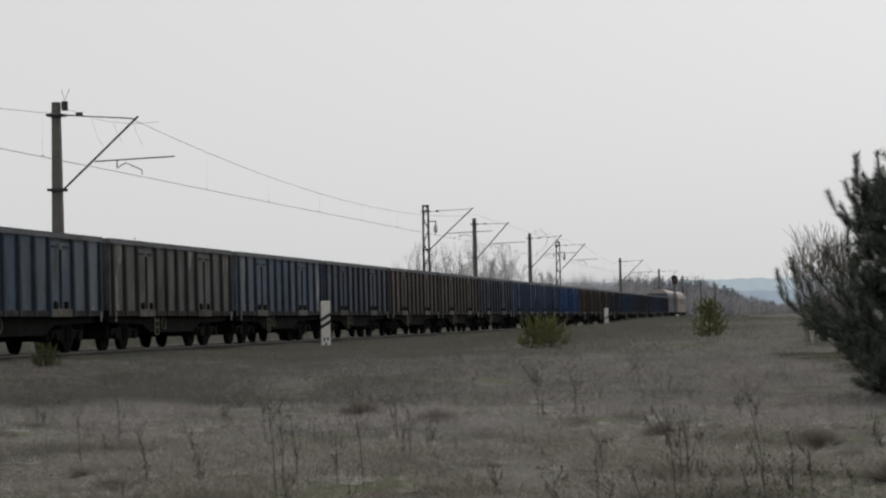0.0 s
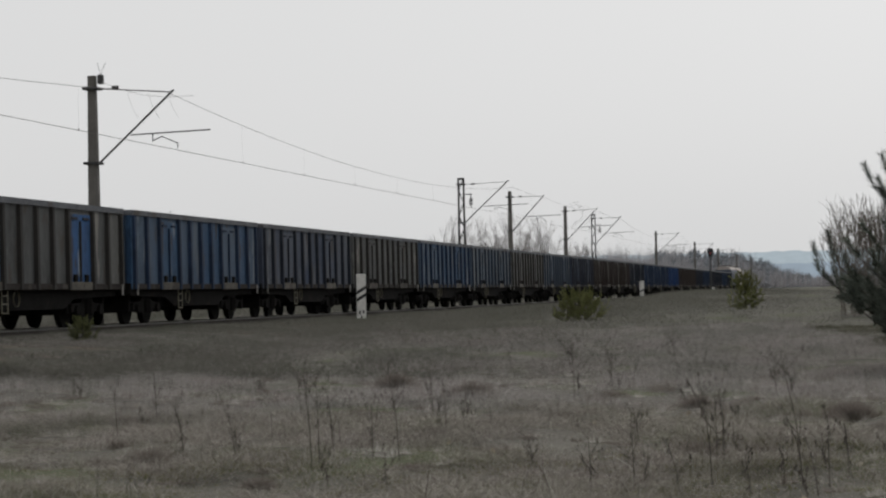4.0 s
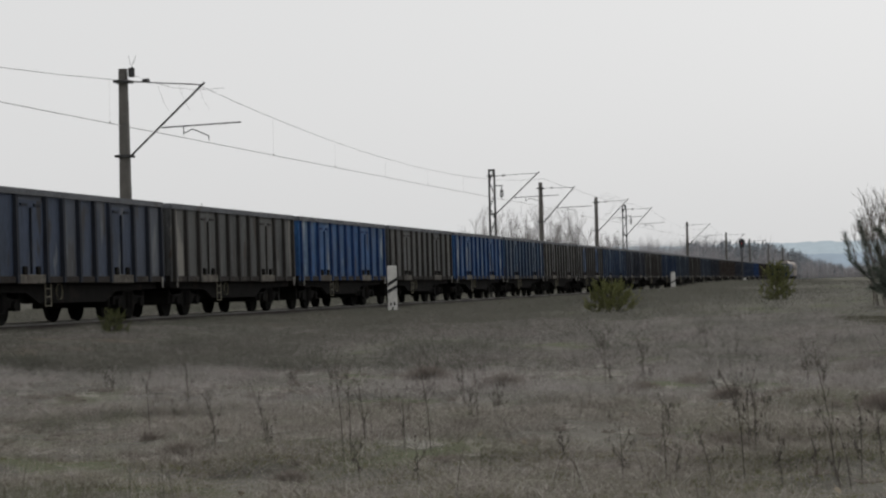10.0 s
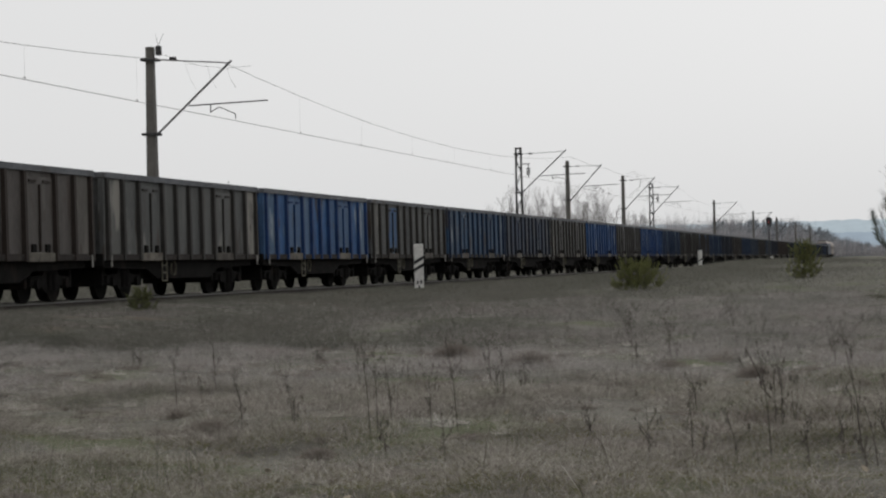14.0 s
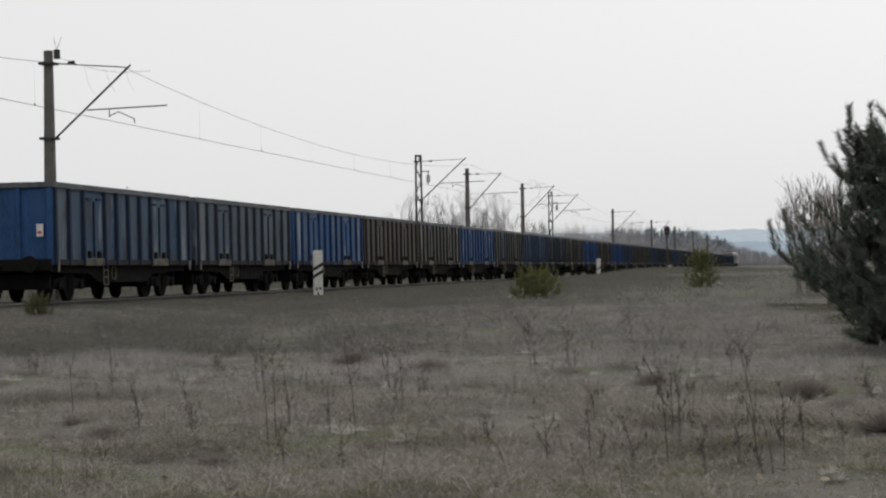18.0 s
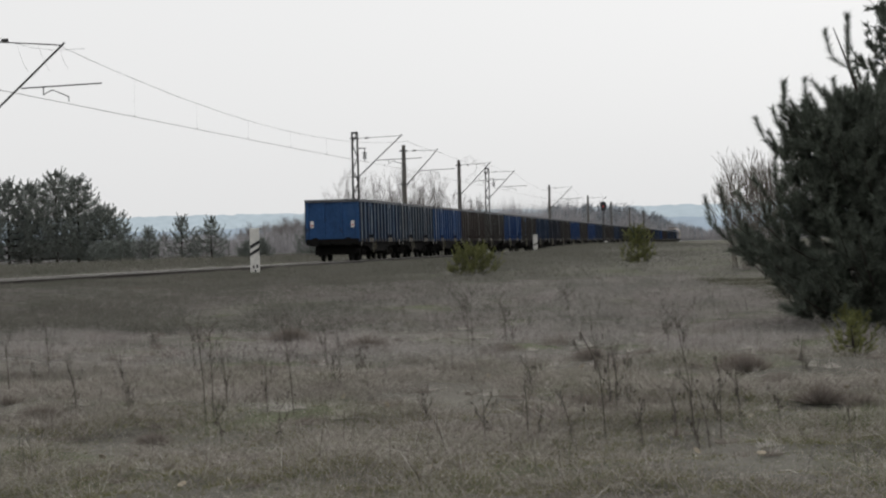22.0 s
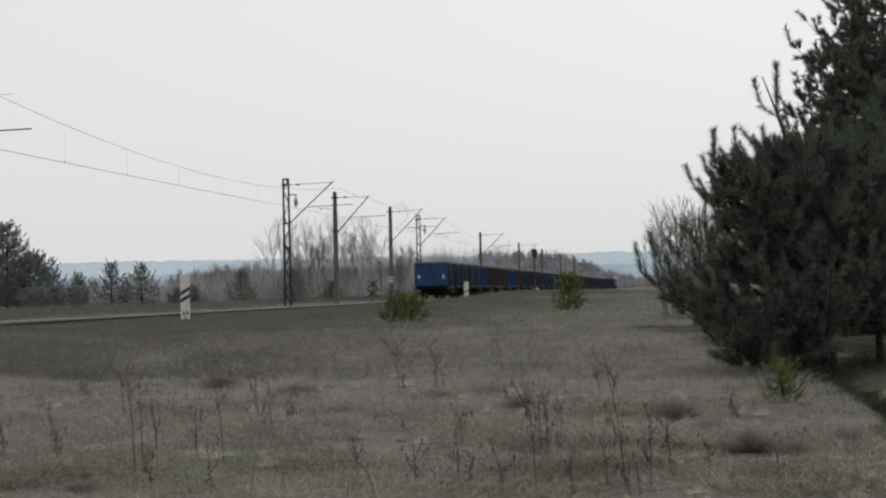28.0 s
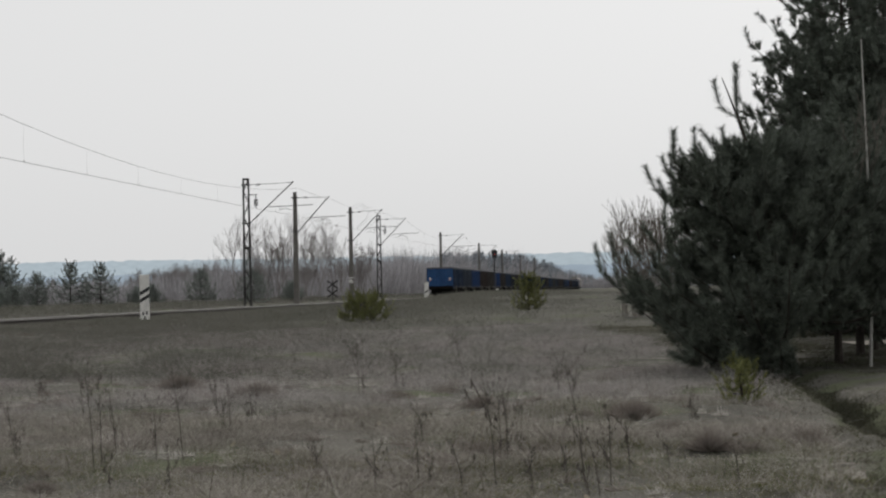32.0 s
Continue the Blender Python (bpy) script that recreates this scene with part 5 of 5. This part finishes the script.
def weed(x, y, h, lean, seed):
    rng = random.Random(seed)
    t = thing("dead_weed", "thin dark dead weed stalk with dry seed heads", "weed", "dead weeds in the meadow", m=on_ground(x, y, 0, 0.03))
    lx, ly = lean * h, rng.gauss(0, 0.10) * h
    vs, fs = tube([(0, 0, 0), (lx * 0.3, ly * 0.3, h * 0.5), (lx, ly, h)], [0.006, 0.0042, 0.0022], 4)
    vs, fs = list(vs), list(fs)
    rg = np.random.default_rng(seed)
    heads = []
    for i in range(rng.randint(5, 9)):
        k = rng.uniform(0.35, 1.0)
        p = Vector((lx * k * k, ly * k * k, h * k))
        a = rng.uniform(0, 6.28)
        q = p + Vector((math.cos(a) * 0.11, math.sin(a) * 0.11, 0.13)) * rng.uniform(0.4, 1.2) * min(1.2, h + 0.4)
        v, f = tube([p, q], [0.0026, 0.0016], 3)
        o = len(vs)
        vs += v
        fs += [tuple(b + o for b in g) for g in f]
        heads.append(brush(rg, q - Vector((0, 0, 0.02)), q + Vector((0, 0, 0.03)), 8, 0.026, 0.008))
        if i % 2:
            heads.append(brush(rg, p, p + Vector((rng.gauss(0, 0.02), rng.gauss(0, 0.02), -0.06)), 7, 0.045, 0.009))
    tagged(part("forked_stalk", (vs, fs), M["weed"], t), kind="stuff")
    T = np.concatenate(heads).reshape(-1, 3)
    tagged(tri_mesh("seed_spray", T, np.arange(len(T)).reshape(-1, 3), M["weed"], t), kind="stuff")


rw = random.Random(99)
for i, (x, y, h, lean) in enumerate(WEEDS_NEAR + WEEDS_FAR):
    weed(x, y, h, lean, 200 + i)
    for j in range(i % 2):
        weed(x + rw.gauss(0, 0.12), y + rw.gauss(0, 0.3), h * rw.uniform(0.35, 0.75), lean + rw.gauss(0, 0.1), 300 + 2 * i + j)


# ---- tussocks ----
def tussock(x, y, r, h, seed):
    rng = np.random.default_rng(seed)
    n = int(1500 * r / 0.25)
    ang, q = rng.random(n) * 6.283, np.sqrt(rng.random(n))
    b = np.c_[np.cos(ang) * q * r * 0.6, np.sin(ang) * q * r * 0.5, 0 * q]
    spill = rng.uniform(0.3, 1.5, n) * r
    tip = b + np.c_[np.cos(ang) * q * spill, np.sin(ang) * q * spill, h * 0.75 * (1.1 - q ** 2 * 0.9)] + rng.normal(size=(n, 3)) * (0.07, 0.07, 0.03)
    tip[:, 2] = np.maximum(tip[:, 2], 0.03)
    side = np.cross(tip - b, rng.normal(size=(n, 3)))
    side /= np.linalg.norm(side, axis=1)[:, None]
    T = np.stack([b - side * 0.004, b + side * 0.004, tip], 1).reshape(-1, 3)
    ob = tri_mesh("grass_tussock", T, np.arange(len(T)).reshape(-1, 3), M["tuft"], None, "brown tussock of arching dead grass", m=on_ground(x, y, 0, 0.02))
    tagged(ob, category="tussock", group="tussocks in the meadow")


TUSSOCKS = [
    (0.15, 20.2, 0.15, 0.17), (-1.17, 31.91, 0.26, 0.28), (-0.11, 29.15, 0.29, 0.3), (1.96, 19.99, 0.2, 0.22), (4.05, 20.0, 0.23, 0.26), (4.06, 24.59, 0.24, 0.26), (-1.49, 26.82, 0.17, 0.19), (-0.5, 22.97, 0.15, 0.17),
    (4.37, 19.66, 0.15, 0.17), (0.85, 18.77, 0.14, 0.16), (4.09, 22.34, 0.23, 0.25), (2.5, 19.91, 0.14, 0.16), (-1.9, 18.75, 0.14, 0.16), (4.98, 20.02, 0.21, 0.23), (-3.72, 22.4, 0.15, 0.16), (-3.14, 20.83, 0.2, 0.22),
    (-3.64, 20.93, 0.12, 0.13), (-1.25, 32.03, 0.29, 0.3), (2.64, 27.01, 0.24, 0.26), (4.11, 24.29, 0.28, 0.3),
]
for i, (x, y, r, h) in enumerate(TUSSOCKS):
    tussock(x, y, r * 0.8, h, 400 + i)


def small_tufts(name, label, material, count, seed, r_lo, r_hi, h, flat):
    """Many low clumps of bent blades strewn over the near meadow."""
    rng = np.random.default_rng(seed)
    out = []
    for _ in range(count):
        d, a = math.sqrt(rng.uniform(15 ** 2, 36 ** 2)), radians(rng.uniform(-14, 15))
        x, y = d * math.sin(a), d * math.cos(a)
        if math.degrees(a) > 12.0 + (33 - d) * 0.17:
            continue
        r = rng.uniform(r_lo, r_hi)
        n = int(1100 * r)
        ang, q = rng.random(n) * 6.283, np.sqrt(rng.random(n))
        wind = rng.normal(size=2) * 0.5
        b = np.c_[np.cos(ang) * q * r, np.sin(ang) * q * r * 0.8, 0 * q]
        tip = b + np.c_[(np.cos(ang) * q + wind[0]) * r * rng.uniform(0.4, 1.6, n), (np.sin(ang) * q + wind[1]) * r * rng.uniform(0.4, 1.6, n), h * rng.uniform(0.15, 1.0, n) * (1.1 - q ** 2 * flat)]
        tip[:, 2] = np.maximum(tip[:, 2], 0.02)
        side = np.cross(tip - b, rng.normal(size=(n, 3)))
        side /= np.linalg.norm(side, axis=1)[:, None]
        o = np.array((x, y, ground_z(x, y)))
        out.append(np.stack([o + b - side * 0.003, o + b + side * 0.003, o + tip], 1))
    T = np.concatenate(out).reshape(-1, 3)
    tagged(tri_mesh(name, T, np.arange(len(T)).reshape(-1, 3), M[material], None, label), category="grass", kind="stuff")


small_tufts("brown_tufts", "small brown tufts of dead grass", "tuft", 260, 61, 0.05, 0.15, 0.14, 0.9)
small_tufts("pale_tufts", "small pale tufts of bent straw", "straw", 220, 62, 0.03, 0.09, 0.13, 0.9)
small_tufts("dark_litter", "dark matted dead stems and litter", "tuft", 90, 63, 0.05, 0.13, 0.08, 0.8)


# ---- fallen leaves and rubble ----
M["leaf"] = mat("pale_dead_leaf", (0.27, 0.235, 0.18), 0.9, vary=0.3, scale=20, fine=80, bump=0, random_vary=0.3)
M["stone"] = mat("sandy_grey_rubble", (0.24, 0.22, 0.19), 0.9, vary=0.35, scale=5, fine=40, bump=0.5, random_vary=0.2)


def leaf_mesh():
    out = [(0.42 * u, 0.42 * v) for u, v in [(0, 0), (0.035, 0.03), (0.03, 0.055), (0.055, 0.08), (0.03, 0.1), (0.04, 0.14), (0, 0.17), (-0.03, 0.135), (-0.045, 0.11), (-0.025, 0.085), (-0.05, 0.06), (-0.02, 0.03)]]
    bm = bmesh.new()
    top = [bm.verts.new((x, y, 0.03 * math.sin(20 * x) + 0.02 * y / 0.17 + 0.004)) for x, y in out]
    low = [bm.verts.new((x, y, 0.03 * math.sin(20 * x) + 0.02 * y / 0.17)) for x, y in out]
    bm.faces.new(top)
    bm.faces.new(low[::-1])
    for k in range(len(out)):
        bm.faces.new((top[k], low[k], low[(k + 1) % len(out)], top[(k + 1) % len(out)]))
    return bm


lf0 = part("fallen_leaf", leaf_mesh(), M["leaf"])
tagged(lf0, "pale curled dead leaf lying on the grass", "leaf", "fallen leaves in the meadow")
rl = random.Random(3)
leaves = [(0.22, 20.6), (0.12, 20.1), (0.35, 15.2), (3.2, 18.6), (-1.3, 15.0), (-2.2, 17.5), (1.8, 16.4), (2.8, 22.0)] + [(rl.uniform(-4, 6), rl.uniform(14.5, 27)) for _ in range(16)]
for i, (x, y) in enumerate(leaves):
    m = pose(x, y, ground_z(x, y) + 0.05, rl.gauss(0, 30), rl.gauss(0, 30), rl.uniform(0, 360))
    if i:
        copy_thing(lf0, m)
    else:
        lf0.matrix_basis = m


def rubble(x, y, r, seed):
    rng = random.Random(seed)
    bm = bmesh.new()
    bmesh.ops.create_icosphere(bm, subdivisions=2, radius=r)
    for v in bm.verts:
        v.co *= 1 + 0.35 * noise.noise(v.co * (2.2 / r) + Vector((seed, 0, 0)))
        v.co.z *= 0.55
    ob = part("rubble_stone", bm, M["stone"], None, m=on_ground(x, y, rng.uniform(0, 360), -r * 0.2))
    tagged(ob, "rough sandy grey stone half sunk in grass", "stone", "rubble by the grass")


for i in range(15):
    rubble(rl.gauss(4.45, 0.17), rl.gauss(17.25, 0.35), rl.uniform(0.05, 0.12), 500 + i)


def broken_plank(x, y, turn, length):
    """A split weathered board with ragged ends."""
    bm = bmesh.new()
    rng = random.Random(77)
    n = 7
    rows = []
    for i in range(n):
        k = i / (n - 1)
        w = 0.055 * (0.55 if i in (0, n - 1) else 1.0) + rng.uniform(-0.008, 0.008)
        z = 0.02 * math.sin(2.5 * k)
        rows.append([bm.verts.new((length * (k - 0.5), a, z + c)) for a, c in ((-w, 0), (w, 0), (w, 0.025), (-w, 0.025))])
    for p, q in zip(rows, rows[1:]):
        for k in range(4):
            bm.faces.new((p[k], p[(k + 1) % 4], q[(k + 1) % 4], q[k]))
    bm.faces.new(rows[0])
    bm.faces.new(rows[-1][::-1])
    bmesh.ops.recalc_face_normals(bm, faces=bm.faces)
    ob = part("broken_plank", bm, M["old_wood"], None, m=on_ground(x, y, turn, -0.03))
    tagged(ob, "split grey weathered board lying in the grass", "plank")


M["old_wood"] = mat("grey_weathered_wood", (0.2, 0.185, 0.165), 0.9, vary=0.4, scale=6, fine=40, stretch=(0.2, 3, 3), bump=0.4)
broken_plank(4.42, 18.35, -35, 0.6)
broken_plank(4.6, 17.7, 12, 0.4)


# ---- withered grass ----
def grass(name, r0, r1, count, length, width, label, seed, material, upright=0.14, band=None, mossy=False, thin=0.0, rut=False):
    """Bent blades scattered over the meadow; lying thatch with upright tips among it."""
    rng = np.random.default_rng(seed)
    if rut:
        y = rng.uniform(r0, r1, count)
        x = np.array([rut_x(v) for v in y]) + rng.normal(size=count) * 0.1
        r, l = np.hypot(x, y), x * NX + y * NY - DC
        keep = l < 99
    elif band:
        s, l = r0 + (r1 - r0) * rng.random(count) ** 1.5, rng.uniform(*band, count)
        if band[0] < 0:
            # thins out into the meadow
            l = band[1] - np.abs(rng.normal(size=count)) * (band[1] - band[0]) * 0.5
        x, y = UX * s + NX * (DC + l), UY * s + NY * (DC + l)
        r = np.hypot(x, y)
        keep = l > -99
    else:
        r = np.sqrt(rng.uniform(r0 * r0, r1 * r1, count))
        a = np.radians(rng.uniform(-17, 19, count))
        x, y = r * np.sin(a), r * np.cos(a)
        l = x * NX + y * NY - DC
        # short mossy turf takes over towards the sandy road
        edge = np.degrees(a) - 12.2 - (33 - r) * 0.17 + rng.normal(size=count) * 0.35
        keep = ((l < -1.4) | (l > 3.3)) & ((edge > 0) if mossy else (edge < 0) | (r > 60))
        if thin:
            keep &= (r > thin) | (rng.random(count) < 0.5)
    x, y, r, l = x[keep], y[keep], r[keep], l[keep]
    clump = np.array([noise.noise((px * 0.55, py * 0.4, 2.2)) + 0.6 * noise.noise((px * 1.7, py * 1.2, 5.2)) for px, py in zip(x, y)])
    keep = rng.random(len(x)) < np.clip(0.66 + 0.9 * clump, 0.12, 1)
    x, y, l, clump = x[keep], y[keep], l[keep], clump[keep]
    z = np.array([ground_z(px, py) for px, py in zip(x, y)])
    n = len(x)
    L = length * rng.uniform(0.45, 1.25, n) * np.clip(1 + 1.2 * clump, 0.45, 2.2) * np.where(np.abs(l) < 7, 0.45, 1.0)
    way = rng.random(n) * 6.283
    tilt = np.radians(np.where(rng.random(n) < upright, rng.uniform(5, 45, n), rng.uniform(62, 89, n)))
    L = np.where(tilt > 1.0, L * 1.5, L * 0.9)
    t1 = tilt * np.where(tilt > 1.0, 0.76, 0.6)
    d1 = np.c_[np.cos(way) * np.sin(t1), np.sin(way) * np.sin(t1), np.cos(t1)]
    t2 = np.minimum(tilt * 1.25, 1.62)
    d2 = np.c_[np.cos(way) * np.sin(t2), np.sin(way) * np.sin(t2), np.cos(t2)]
    b = np.c_[x, y, z + np.where((l > -8.4) & (l < -0.97), 0.015, -0.01)]
    mid = b + d1 * (L * 0.5)[:, None]
    tip = mid + d2 * (L * 0.5)[:, None]
    tip[:, 2] = np.maximum(tip[:, 2], z + 0.01)
    side = np.c_[-np.sin(way + rng.normal(size=n)), np.cos(way + rng.normal(size=n)), rng.normal(size=n) * 0.3] * (width * rng.uniform(0.6, 1.4, n))[:, None] * 0.5
    V = np.stack([b - side, b + side, mid - side * 0.8, mid + side * 0.8, tip], 1).reshape(-1, 3)
    o = np.arange(n)[:, None] * 5
    F = np.stack([o + (0, 1, 3), o + (0, 3, 2), o + (2, 3, 4)], 1).reshape(-1, 3)
    ob = tri_mesh(name, V, F, M[material], None, label)
    return tagged(ob, category="grass", kind="stuff")


grass("withered_grass_near", 12.5, 27, 300000, 0.2, 0.0034, "matted straw-coloured withered grass with mossy green spots", 1, "grass", 0.05, thin=17.8)
grass("moss_patches", 12.5, 21, 130000, 0.07, 0.006, "low olive moss between the withered grass", 8, "moss", 0.05)
grass("withered_grass_middle", 26, 58, 360000, 0.2, 0.0052, "pale grey withered grass of a winter meadow", 2, "grass_mid", 0.06)
grass("turf_far", 46, 210, 200000, 0.12, 0.02, "dull grey-green turf towards the railway", 3, "grass_far", 0.02)
grass("mossy_turf", 12.5, 60, 700000, 0.07, 0.007, "short mossy green-brown turf by the sandy road", 6, "moss_turf", 0.06, mossy=True)
grass("trackside_turf", 34, 230, 300000, 0.32, 0.012, "short dark turf along the ballast", 4, "verge", 0.08, (-16, -1.4))
grass("turf_beyond_track", 60, 330, 90000, 0.4, 0.035, "dark rough turf beyond the railway", 7, "verge", 0.1, (3.2, 22))
grass("rut_turf", 21.5, 33.6, 15000, 0.1, 0.008, "dark turf in an old rut", 9, "rut", 0.2, rut=True)
grass("straw_litter", 13, 38, 55000, 0.065, 0.0055, "short broken bits of straw and moss", 11, "straw", 0.35)
grass("dead_stem_bits", 13, 36, 26000, 0.08, 0.0045, "short dark broken stems in the grass", 12, "weed", 0.45)
grass("standing_stems", 14, 42, 2600, 0.36, 0.0045, "thin dead stems that stand over the grass", 13, "weed", 1.0)
grass("straw_strands", 12.5, 34, 9000, 0.21, 0.004, "pale long straw strands lying over the turf", 5, "straw", 0.12)


def tail_at(t):
    """Metres along the track of the last wagon's rear wall: the train slows as it draws away."""
    return -234.41 + 17.488 * t - 0.06285 * t * t - 0.00057 * t ** 3 + 0.5 * (1 - smooth(6, 19, t))


def motions():
    for w, offset in train:
        walk(w, [(t, track_pose(tail_at(t) + offset, 0, ZR)) for t in range(0, 33)])


motions()
